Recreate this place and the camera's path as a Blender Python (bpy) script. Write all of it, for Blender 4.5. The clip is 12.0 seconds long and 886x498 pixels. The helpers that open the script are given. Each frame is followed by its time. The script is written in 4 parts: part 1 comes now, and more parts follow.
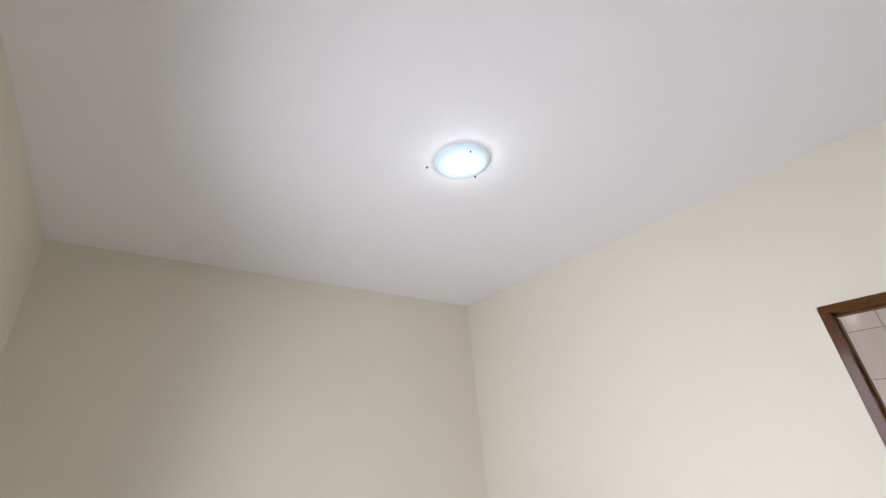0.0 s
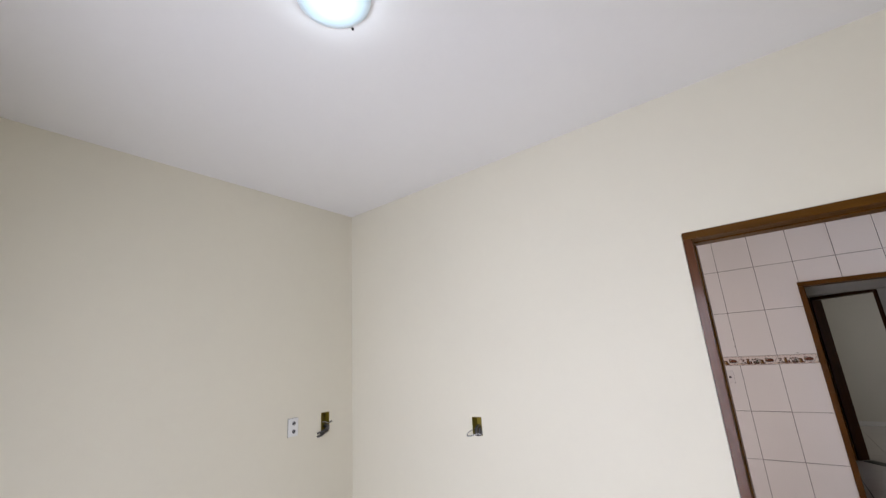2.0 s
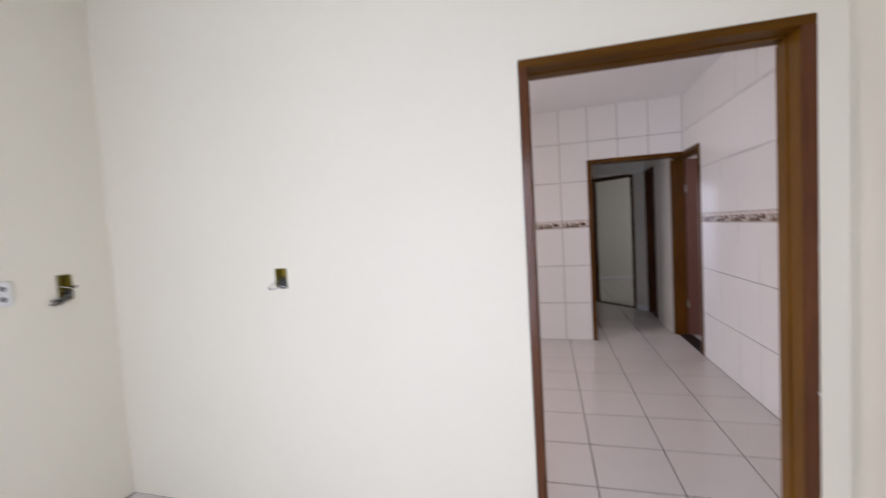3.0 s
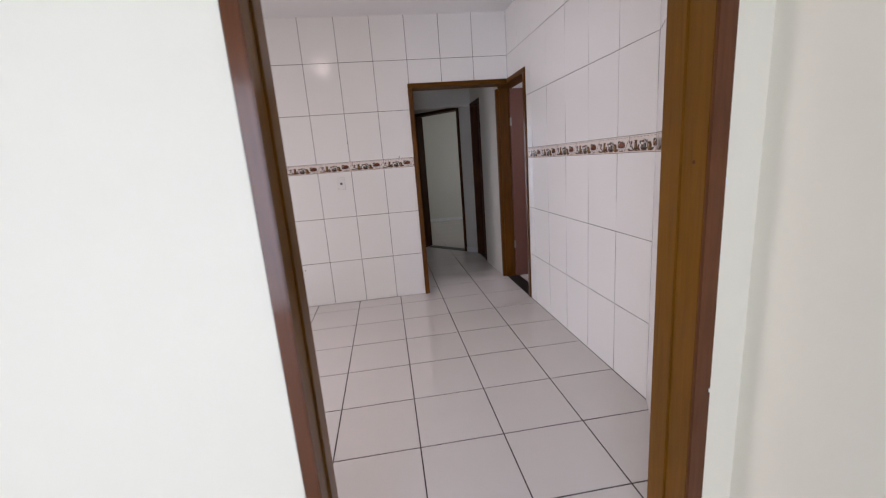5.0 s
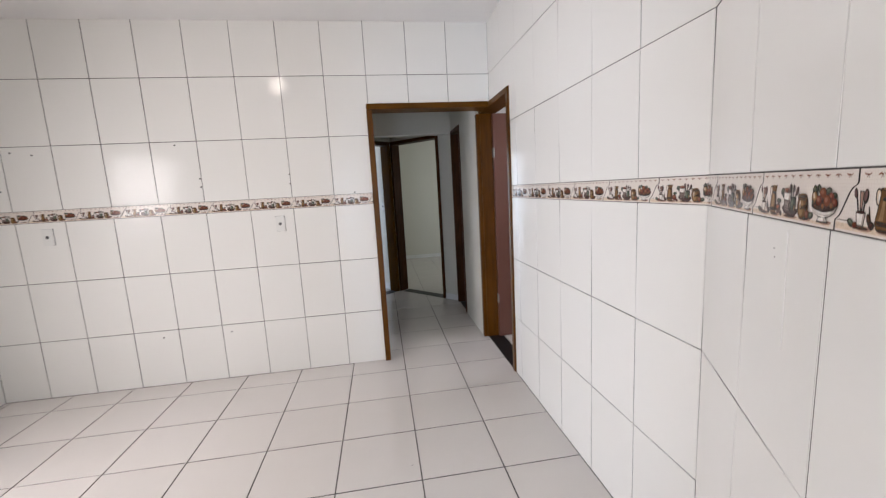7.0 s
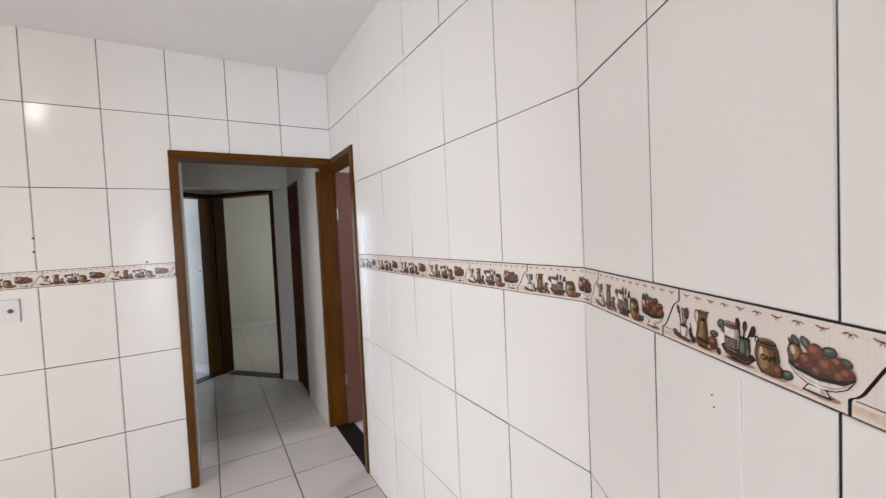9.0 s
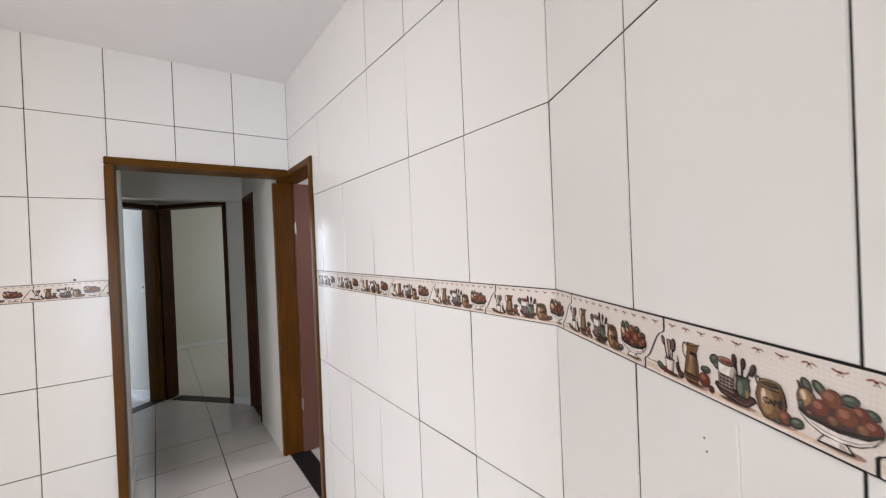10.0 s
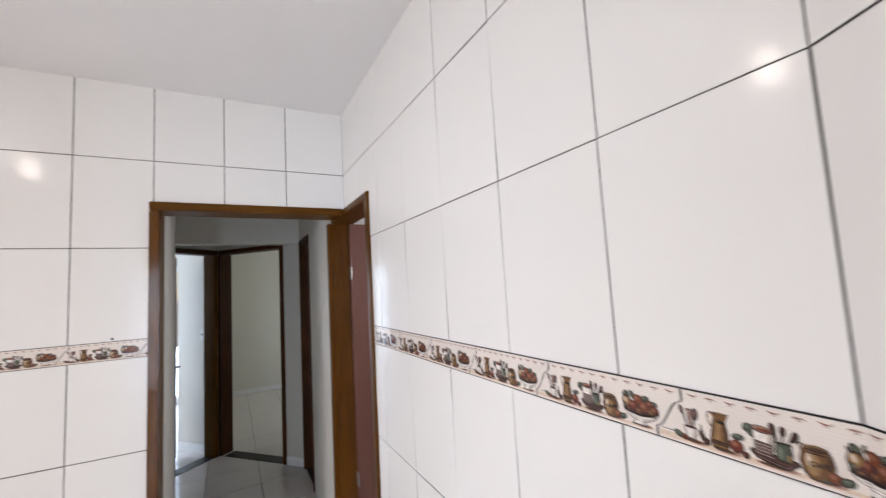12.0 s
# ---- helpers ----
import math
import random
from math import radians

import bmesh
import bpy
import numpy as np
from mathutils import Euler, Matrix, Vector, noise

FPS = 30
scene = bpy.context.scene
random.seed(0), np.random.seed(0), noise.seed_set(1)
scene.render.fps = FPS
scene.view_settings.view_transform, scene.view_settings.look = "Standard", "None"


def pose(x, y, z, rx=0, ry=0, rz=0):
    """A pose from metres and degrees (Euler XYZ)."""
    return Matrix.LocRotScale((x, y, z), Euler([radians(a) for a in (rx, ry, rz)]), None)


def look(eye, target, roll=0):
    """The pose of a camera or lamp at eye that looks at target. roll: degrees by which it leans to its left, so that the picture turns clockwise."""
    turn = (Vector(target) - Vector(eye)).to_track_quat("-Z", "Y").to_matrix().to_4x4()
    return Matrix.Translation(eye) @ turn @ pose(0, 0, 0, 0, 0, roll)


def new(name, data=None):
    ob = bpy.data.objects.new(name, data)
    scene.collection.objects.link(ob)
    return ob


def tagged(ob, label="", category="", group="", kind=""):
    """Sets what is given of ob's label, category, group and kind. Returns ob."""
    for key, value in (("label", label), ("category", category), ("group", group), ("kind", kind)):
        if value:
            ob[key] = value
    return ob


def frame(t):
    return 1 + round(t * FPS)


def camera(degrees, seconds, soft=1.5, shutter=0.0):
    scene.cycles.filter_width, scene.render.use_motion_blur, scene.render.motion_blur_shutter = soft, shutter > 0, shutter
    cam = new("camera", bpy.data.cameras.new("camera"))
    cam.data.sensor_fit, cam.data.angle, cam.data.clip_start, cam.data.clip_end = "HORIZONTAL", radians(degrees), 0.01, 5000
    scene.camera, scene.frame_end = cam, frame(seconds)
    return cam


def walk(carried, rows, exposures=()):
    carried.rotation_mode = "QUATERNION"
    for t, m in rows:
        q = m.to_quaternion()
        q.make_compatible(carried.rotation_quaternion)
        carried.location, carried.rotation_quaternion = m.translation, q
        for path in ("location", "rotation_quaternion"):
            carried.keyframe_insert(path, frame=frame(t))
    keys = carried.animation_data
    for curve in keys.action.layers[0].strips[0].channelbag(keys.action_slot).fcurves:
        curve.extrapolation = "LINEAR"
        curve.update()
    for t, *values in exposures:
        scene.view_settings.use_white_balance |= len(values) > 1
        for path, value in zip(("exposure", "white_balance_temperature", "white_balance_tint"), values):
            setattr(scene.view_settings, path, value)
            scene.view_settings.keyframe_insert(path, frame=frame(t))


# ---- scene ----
cam = camera(95.8, 12.0, soft=1.2, shutter=0.35)
PATH = [
    (0, (-0.009, -0.529, 1.684), (-1.401, 0.621, 2.543), -5.2),
    (0.5, (-0.121, -0.483, 1.64), (-1.421, 0.813, 2.436), -4.2),
    (1, (-0.149, -0.397, 1.633), (-1.381, 1.011, 2.339), -4.0),
    (1.5, (-0.143, -0.296, 1.617), (-1.319, 1.198, 2.237), -4.1),
    (2, (-0.143, -0.192, 1.61), (-1.314, 1.345, 2.127), -3.7),
    (2.5, (-0.166, -0.049, 1.554), (-1.206, 1.639, 1.815), -3.2),
    (3, (-0.254, 0.151, 1.416), (-0.764, 2.082, 1.312), -3.3),
    (3.5, (-0.221, 0.328, 1.369), (-0.297, 2.3, 1.041), -3.2),
    (3.7, (-0.194, 0.432, 1.363), (-0.195, 2.397, 0.989), -3.3),
    (5.3, (-0.028, 1.172, 1.362), (0.232, 3.107, 0.931), -4.5),
    (5.5, (0.028, 1.271, 1.374), (0.246, 3.215, 0.955), -4.3),
    (6, (0.102, 1.466, 1.393), (0.263, 3.419, 0.993), -4.1),
    (6.5, (0.17, 1.668, 1.397), (0.381, 3.623, 1.033), -3.7),
    (7, (0.263, 1.799, 1.417), (0.556, 3.755, 1.12), -3.1),
    (7.2, (0.297, 1.835, 1.44), (0.633, 3.786, 1.157), -3.1),
    (8.8, (0.37, 2.138, 1.511), (1.317, 3.897, 1.413), -2.8),
    (9, (0.386, 2.143, 1.517), (1.398, 3.866, 1.441), -2.6),
    (9.5, (0.417, 2.158, 1.526), (1.527, 3.821, 1.477), -2.6),
    (10, (0.428, 2.21, 1.53), (1.593, 3.835, 1.515), -2.3),
    (10.5, (0.49, 2.31, 1.546), (1.669, 3.925, 1.554), -2.3),
    (11, (0.532, 2.394, 1.558), (1.723, 4.0, 1.605), -2.2),
    (11.5, (0.588, 2.525, 1.577), (1.749, 4.151, 1.668), -2.9),
    (12, (0.573, 2.635, 1.599), (1.51, 4.393, 1.775), -3.2),
]
EXPOSURES = [
    (0.0, -0.92, 6900, 28), (2.0, -1.00, 6800, 29), (2.7, -0.82, 6630, 30), (3.7, -0.88, 6380, 29), (5.3, -0.60, 6380, 25),
    (5.6, -0.34, 6320, 22), (6.0, -0.06, 6150, 17), (6.5, -0.12, 6280, 17), (7.2, -0.16, 6400, 18), (9.0, -0.12, 6480, 18), (10.5, -0.06, 6450, 18), (12.0, -0.02, 6340, 19),
]
walk(cam, [(t, look(eye, target, roll)) for t, eye, target, roll in PATH], EXPOSURES)

# ---------------------------------------------------------------- light
world = bpy.data.worlds.new("sky")
scene.world = world
world.use_nodes = True
wn = world.node_tree.nodes
sky = wn.new("ShaderNodeTexSky")
sky.sky_type, sky.sun_disc = "NISHITA", False
sky.sun_elevation, sky.sun_rotation = radians(45), radians(22.6)
wn["Background"].inputs[1].default_value = 0.12
world.node_tree.links.new(sky.outputs[0], wn["Background"].inputs[0])

sun = new("sun", bpy.data.lights.new("sun", "SUN"))
sun.data.energy, sun.data.angle, sun.data.color = 4.5, radians(0.5), (1.0, 0.95, 0.88)
sun.matrix_basis = look((2.5, 6.5, 6.5), (0, 0.5, 0))


def window_light(name, m, width, height, watts, colour, spread=180):
    lamp = new(name, bpy.data.lights.new(name, "AREA"))
    lamp.data.shape, lamp.data.size, lamp.data.size_y = "RECTANGLE", width, height
    lamp.data.energy, lamp.data.color, lamp.data.spread = watts, colour, radians(spread)
    lamp.matrix_basis = m
    return lamp


window_light("living_window_daylight", look((-1.0, -1.02, 1.10), (-0.72, 1.8, 0.92)), 1.24, 1.98, 77, (0.74, 0.89, 1.0), 145)
window_light("kitchen_window_daylight", look((-2.68, 2.9, 1.44), (-0.7, 3.6, 0.2)), 0.95, 1.18, 48, (0.98, 0.96, 0.93), 150)
window_light("left_room_daylight", look((-0.62, 10.12, 1.05), (-0.2, 6.6, 0.3)), 1.10, 2.0, 62, (0.66, 0.84, 1.0))
# added fill from an invented west opening, brightens the partition and hall floor
window_light("left_room_fill_light", look((-2.60, 8.6, 1.45), (0.1, 7.5, 0.4)), 1.9, 1.22, 62, (0.72, 0.87, 1.0))
# added greenish fill that tones the middle room, its east window is assumed
window_light("mid_room_fill_light", look((2.78, 8.8, 1.5), (0.5, 9.2, 1.0)), 1.2, 1.0, 12, (0.90, 0.99, 0.88))
window_light("bathroom_daylight", look((2.52, 4.9, 1.9), (1.3, 5.0, 1.2)), 0.5, 0.5, 14, (0.95, 0.98, 1.0))


def bulb_light(name, place, watts, radius, colour):
    lamp = new(name, bpy.data.lights.new(name, "POINT"))
    lamp.data.energy, lamp.data.shadow_soft_size, lamp.data.color = watts, radius, colour
    lamp.location = place


bulb_light("living_lamp_light", (-1.018, 0.455, 2.690), 1.7, 0.02, (0.70, 0.94, 1.0))
bulb_light("kitchen_lamp_light", (-0.73, 3.60, 2.60), 4, 0.045, (1.0, 0.92, 0.80))


# ---------------------------------------------------------------- materials
def material(name, colour, rough=0.5, metal=0.0, vary=0.06, scale=6.0, bump=0.0, bump_scale=60.0, coat=0.0, per_object=0.0, emit=0.0):
    m = bpy.data.materials.new(name)
    m.use_nodes = True
    n, l = m.node_tree.nodes, m.node_tree.links
    b = n["Principled BSDF"]
    b.inputs["Roughness"].default_value, b.inputs["Metallic"].default_value = rough, metal
    b.inputs["Coat Weight"].default_value, b.inputs["Coat Roughness"].default_value = coat, 0.08
    co = n.new("ShaderNodeTexCoord")
    big, fine = n.new("ShaderNodeTexNoise"), n.new("ShaderNodeTexNoise")
    big.inputs["Scale"].default_value, fine.inputs["Scale"].default_value = scale, scale * 14
    big.inputs["Detail"].default_value = 4
    for t in (big, fine):
        l.new(co.outputs["Object"], t.inputs["Vector"])
    mix = n.new("ShaderNodeMix")
    mix.data_type, mix.blend_type = "RGBA", "MIX"
    ramp = n.new("ShaderNodeMath")
    ramp.operation = "MULTIPLY_ADD"
    l.new(fine.outputs[0], ramp.inputs[0])
    ramp.inputs[1].default_value = 0.35
    l.new(big.outputs[0], ramp.inputs[2])
    value = ramp.outputs[0]
    if per_object:
        info, add = n.new("ShaderNodeObjectInfo"), n.new("ShaderNodeMath")
        add.operation = "MULTIPLY_ADD"
        add.inputs[1].default_value = per_object
        l.new(info.outputs["Random"], add.inputs[0])
        l.new(value, add.inputs[2])
        value = add.outputs[0]
    l.new(value, mix.inputs[0])
    mix.inputs[6].default_value = (*[c * (1 - vary) for c in colour], 1)
    mix.inputs[7].default_value = (*[min(1, c * (1 + vary)) for c in colour], 1)
    l.new(mix.outputs[2], b.inputs["Base Color"])
    if bump:
        bt, bp = n.new("ShaderNodeTexNoise"), n.new("ShaderNodeBump")
        bt.inputs["Scale"].default_value, bt.inputs["Detail"].default_value = bump_scale, 3
        l.new(co.outputs["Object"], bt.inputs["Vector"])
        bp.inputs["Strength"].default_value, bp.inputs["Distance"].default_value = bump, 0.01
        l.new(bt.outputs[0], bp.inputs["Height"])
        l.new(bp.outputs[0], b.inputs["Normal"])
    if emit:
        b.inputs["Emission Color"].default_value = (*colour, 1)
        b.inputs["Emission Strength"].default_value = emit
    return m


def wood(name, dark, light, along, rough=0.42, coat=0.0):
    m = bpy.data.materials.new(name)
    m.use_nodes = True
    n, l = m.node_tree.nodes, m.node_tree.links
    b = n["Principled BSDF"]
    co, mp = n.new("ShaderNodeTexCoord"), n.new("ShaderNodeMapping")
    mp.inputs["Scale"].default_value = [1.2 if a == along else 16 for a in "xyz"]
    l.new(co.outputs["Object"], mp.inputs["Vector"])
    grain, stain = n.new("ShaderNodeTexNoise"), n.new("ShaderNodeTexNoise")
    grain.inputs["Scale"].default_value, grain.inputs["Detail"].default_value, grain.inputs["Distortion"].default_value = 3.0, 6, 0.8
    stain.inputs["Scale"].default_value = 2.3
    l.new(mp.outputs[0], grain.inputs["Vector"])
    l.new(co.outputs["Object"], stain.inputs["Vector"])
    ad = n.new("ShaderNodeMath")
    ad.operation = "MULTIPLY_ADD"
    ad.inputs[1].default_value, = (0.6,)
    l.new(stain.outputs[0], ad.inputs[0])
    l.new(grain.outputs[0], ad.inputs[2])
    ramp = n.new("ShaderNodeValToRGB")
    ramp.color_ramp.elements[0].position, ramp.color_ramp.elements[0].color = 0.5, (*dark, 1)
    ramp.color_ramp.elements[1].position, ramp.color_ramp.elements[1].color = 1.05, (*light, 1)
    l.new(ad.outputs[0], ramp.inputs[0])
    l.new(ramp.outputs[0], b.inputs["Base Color"])
    bp = n.new("ShaderNodeBump")
    bp.inputs["Strength"].default_value, bp.inputs["Distance"].default_value = 0.12, 0.01
    l.new(grain.outputs[0], bp.inputs["Height"])
    l.new(bp.outputs[0], b.inputs["Normal"])
    b.inputs["Roughness"].default_value, b.inputs["Specular IOR Level"].default_value = rough, 0.12
    b.inputs["Coat Weight"].default_value, b.inputs["Coat Roughness"].default_value = coat, 0.12
    return m


CREAM = material("cream_wall_paint", (0.74, 0.697, 0.578), 0.62, vary=0.03, scale=1.6, bump=0.045, bump_scale=90)
HALL_PAINT = material("pale_hall_paint", (0.66, 0.645, 0.59), 0.6, vary=0.03, scale=1.6, bump=0.10, bump_scale=90)
CEILING = material("white_ceiling_paint", (0.85, 0.84, 0.835), 0.75, vary=0.025, scale=1.1, bump=0.06, bump_scale=50)
GROUT = material("grey_tile_grout", (0.036, 0.031, 0.029), 0.9, vary=0.6, scale=3.0)
FLOOR_GROUT = material("dirty_floor_grout", (0.030, 0.024, 0.020), 0.9, vary=0.7, scale=2.0)
WALL_TILE = material("glazed_white_wall_tile", (0.80, 0.793, 0.768), 0.13, vary=0.02, scale=3.0, bump=0.03, bump_scale=7, per_object=0.5)
FLOOR_TILE = material("glazed_white_floor_tile", (0.63, 0.597, 0.568), 0.15, vary=0.045, scale=4.0, bump=0.015, bump_scale=14, per_object=0.5)
for tile_mat in (WALL_TILE, FLOOR_TILE):
    tile_mat.node_tree.nodes["Principled BSDF"].inputs["Specular IOR Level"].default_value = 0.24 if tile_mat is WALL_TILE else 0.5
SKIRTING = material("white_skirting_tile", (0.80, 0.80, 0.80), 0.15, vary=0.02)
GRANITE = material("black_granite", (0.012, 0.011, 0.011), 0.42, vary=0.5, scale=60)
GRANITE.node_tree.nodes["Principled BSDF"].inputs["Specular IOR Level"].default_value = 0.25
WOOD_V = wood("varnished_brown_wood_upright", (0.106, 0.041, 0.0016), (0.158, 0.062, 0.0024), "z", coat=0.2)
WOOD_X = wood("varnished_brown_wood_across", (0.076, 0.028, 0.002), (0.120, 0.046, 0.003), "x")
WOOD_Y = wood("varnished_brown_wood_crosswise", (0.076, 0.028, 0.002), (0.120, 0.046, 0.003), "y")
# WOOD_V's wood at the dimmer far end, shade mixed into a darker colour
WOOD_V_SHADED = wood("glossy_brown_wood_shaded", (0.070, 0.024, 0.002), (0.118, 0.041, 0.003), "z", rough=0.3, coat=0.3)
DARK_WOOD = wood("dark_brown_wood", (0.036, 0.011, 0.004), (0.086, 0.027, 0.008), "z", rough=0.5, coat=0.0)
RED_WOOD = wood("reddish_varnished_wood", (0.078, 0.025, 0.009), (0.122, 0.041, 0.015), "z", rough=0.28, coat=0.3)
LEAF_RED = material("reddish_brown_door_paint", (0.13, 0.052, 0.036), 0.35, vary=0.10, scale=2.0, bump=0.05)
PLASTIC = material("white_switch_plastic", (0.74, 0.74, 0.72), 0.3, vary=0.02)
GREY_PLASTIC = material("grey_socket_face_and_shadow_rim", (0.09, 0.09, 0.095), 0.5)
WHITE_DRIP = material("dried_white_drip", (0.92, 0.91, 0.89), 0.25, vary=0.02)
BLACK = material("black_hole", (0.01, 0.01, 0.01), 0.7)
YELLOW_BOX = material("yellow_conduit_plastic", (0.20, 0.145, 0.012), 0.4, vary=0.3, scale=20)
WIRE = material("grey_wire_sheath", (0.11, 0.105, 0.10), 0.5, vary=0.4, scale=40)
DARK_WIRE = material("dark_brown_wire_sheath", (0.035, 0.030, 0.026), 0.5, vary=0.5, scale=60)
STEEL = material("brushed_steel", (0.36, 0.35, 0.33), 0.45, metal=1.0)
DARK_METAL = material("dark_bronze_metal", (0.05, 0.04, 0.035), 0.35, metal=0.8)
ALU = material("white_painted_aluminium", (0.75, 0.75, 0.75), 0.35)
COOL_BULB = material("cool_white_lit_bulb", (0.70, 0.95, 1.0), 0.4, emit=14)
# lamp bases: plain plastic whose emission imitates flare round the lit dome
COOL_BASE_GLOW = material("lamp_base_with_pale_blue_flare", (0.36, 0.49, 0.54), 0.4, emit=1.55)
WARM_BASE_GLOW = material("lamp_base_with_warm_flare", (1.0, 0.93, 0.80), 0.4, emit=1.2)
WARM_BULB = material("warm_white_lit_bulb", (1.0, 0.90, 0.74), 0.4, emit=70)
EARTH = material("bare_ground", (0.22, 0.19, 0.15), 0.9, vary=0.2, scale=0.5)
ROOF = material("concrete_roof", (0.35, 0.34, 0.33), 0.9, vary=0.1)
GLASS = bpy.data.materials.new("clear_window_glass")
GLASS.use_nodes = True
gb = GLASS.node_tree.nodes["Principled BSDF"]
gb.inputs["Transmission Weight"].default_value, gb.inputs["Roughness"].default_value, gb.inputs["IOR"].default_value = 1.0, 0.0, 1.45


def gridded(name, ground, line, step):
    """Glazed ceramic printed with a fine square grid."""
    m = material(name, ground, 0.14, vary=0.03, scale=20)
    n, l = m.node_tree.nodes, m.node_tree.links
    b = n["Principled BSDF"]
    old = b.inputs["Base Color"].links[0].from_socket
    co, sep = n.new("ShaderNodeTexCoord"), n.new("ShaderNodeSeparateXYZ")
    l.new(co.outputs["Object"], sep.inputs[0])
    masks = []
    for axis in (0, 2):
        mod, less = n.new("ShaderNodeMath"), n.new("ShaderNodeMath")
        mod.operation, less.operation = "PINGPONG", "LESS_THAN"
        mod.inputs[1].default_value, less.inputs[1].default_value = step / 2, step * 0.055
        l.new(sep.outputs[axis], mod.inputs[0])
        l.new(mod.outputs[0], less.inputs[0])
        masks.append(less.outputs[0])
    top = n.new("ShaderNodeMath")
    top.operation = "MAXIMUM"
    l.new(masks[0], top.inputs[0])
    l.new(masks[1], top.inputs[1])
    mix = n.new("ShaderNodeMix")
    mix.data_type = "RGBA"
    l.new(top.outputs[0], mix.inputs[0])
    l.new(old, mix.inputs[6])
    mix.inputs[7].default_value = (*line, 1)
    l.new(mix.outputs[2], b.inputs["Base Color"])
    return m


BORDER = gridded("printed_border_tile_glaze", (0.76, 0.70, 0.645), (0.69, 0.62, 0.565), 0.0050)
INK = {k: material(k + "_print", c, 0.16, vary=0.55, scale=150) for k, c in dict(
    outline=(0.020, 0.012, 0.009), tan=(0.135, 0.066, 0.026), light_tan=(0.245, 0.146, 0.064), red=(0.110, 0.027, 0.016), orange=(0.132, 0.042, 0.020), blush=(0.225, 0.092, 0.056),
    plum=(0.056, 0.025, 0.022), mauve=(0.126, 0.070, 0.067), green=(0.050, 0.062, 0.046), pale_green=(0.120, 0.136, 0.102), white=(0.660, 0.610, 0.570), shade=(0.378, 0.324, 0.288),
    brown=(0.059, 0.030, 0.018), sand=(0.560, 0.450, 0.350), rose=(0.306, 0.189, 0.149), grey=(0.314, 0.271, 0.237)).items()}


# ---------------------------------------------------------------- building helpers
def link_mesh(name, bm, mats, parent=None, label=""):
    bmesh.ops.recalc_face_normals(bm, faces=bm.faces[:])
    me = bpy.data.meshes.new(name)
    bm.to_mesh(me)
    bm.free()
    for m in mats if isinstance(mats, (list, tuple)) else [mats]:
        me.materials.append(m)
    ob = new(name, me)
    ob.parent = parent
    if label:
        ob["label"] = label
    return ob


def part(name, bm, mats, parent, label=""):
    return link_mesh(name, bm, mats, parent, label)


def box(bm, x0, x1, y0, y1, z0, z1, bevel=0.0, m=None):
    made = bmesh.ops.create_cube(bm, size=1)
    vs = made["verts"]
    for v in vs:
        v.co = Vector(((x0 + x1) / 2 + v.co.x * (x1 - x0), (y0 + y1) / 2 + v.co.y * (y1 - y0), (z0 + z1) / 2 + v.co.z * (z1 - z0)))
    if bevel:
        es = list({e for v in vs for e in v.link_edges})
        out = bmesh.ops.bevel(bm, geom=es, offset=bevel, segments=2, affect="EDGES")
        vs = list({v for f in out["faces"] for v in f.verts} | {v for v in vs if v.is_valid})
    if m is not None:
        bmesh.ops.transform(bm, matrix=m, verts=vs)
    return bm


def boxed(*a, **k):
    return box(bmesh.new(), *a, **k)


def disc(bm, place, axis, r, depth, seg=20, r2=None):
    """A cylinder or cone that begins at place and runs along axis."""
    q = Vector(axis).normalized().to_track_quat("Z", "Y").to_matrix().to_4x4()
    m = Matrix.Translation(Vector(place) + Vector(axis).normalized() * depth / 2) @ q
    bmesh.ops.create_cone(bm, cap_ends=True, segments=seg, radius1=r, radius2=r if r2 is None else r2, depth=depth, matrix=m)
    return bm


def lathe(bm, profile, place, seg=28):
    rings = [[bm.verts.new((place[0] + r * math.cos(a), place[1] + r * math.sin(a), place[2] + z)) for a in (2 * math.pi * k / seg for k in range(seg))] for r, z in profile]
    for a, b in zip(rings, rings[1:]):
        for k in range(seg):
            bm.faces.new((a[k], a[(k + 1) % seg], b[(k + 1) % seg], b[k]))
    bm.faces.new(rings[0])
    bm.faces.new(rings[-1])
    for f in bm.faces:
        f.smooth = True
    return bm


def frame2d(p0, p1):
    """Pose with x along p0 to p1, y to the left of it and z up."""
    d = Vector((p1[0] - p0[0], p1[1] - p0[1], 0)).normalized()
    m = Matrix(((d.x, -d.y, 0, p0[0]), (d.y, d.x, 0, p0[1]), (0, 0, 1, 0), (0, 0, 0, 1)))
    return m, math.dist(p0, p1)


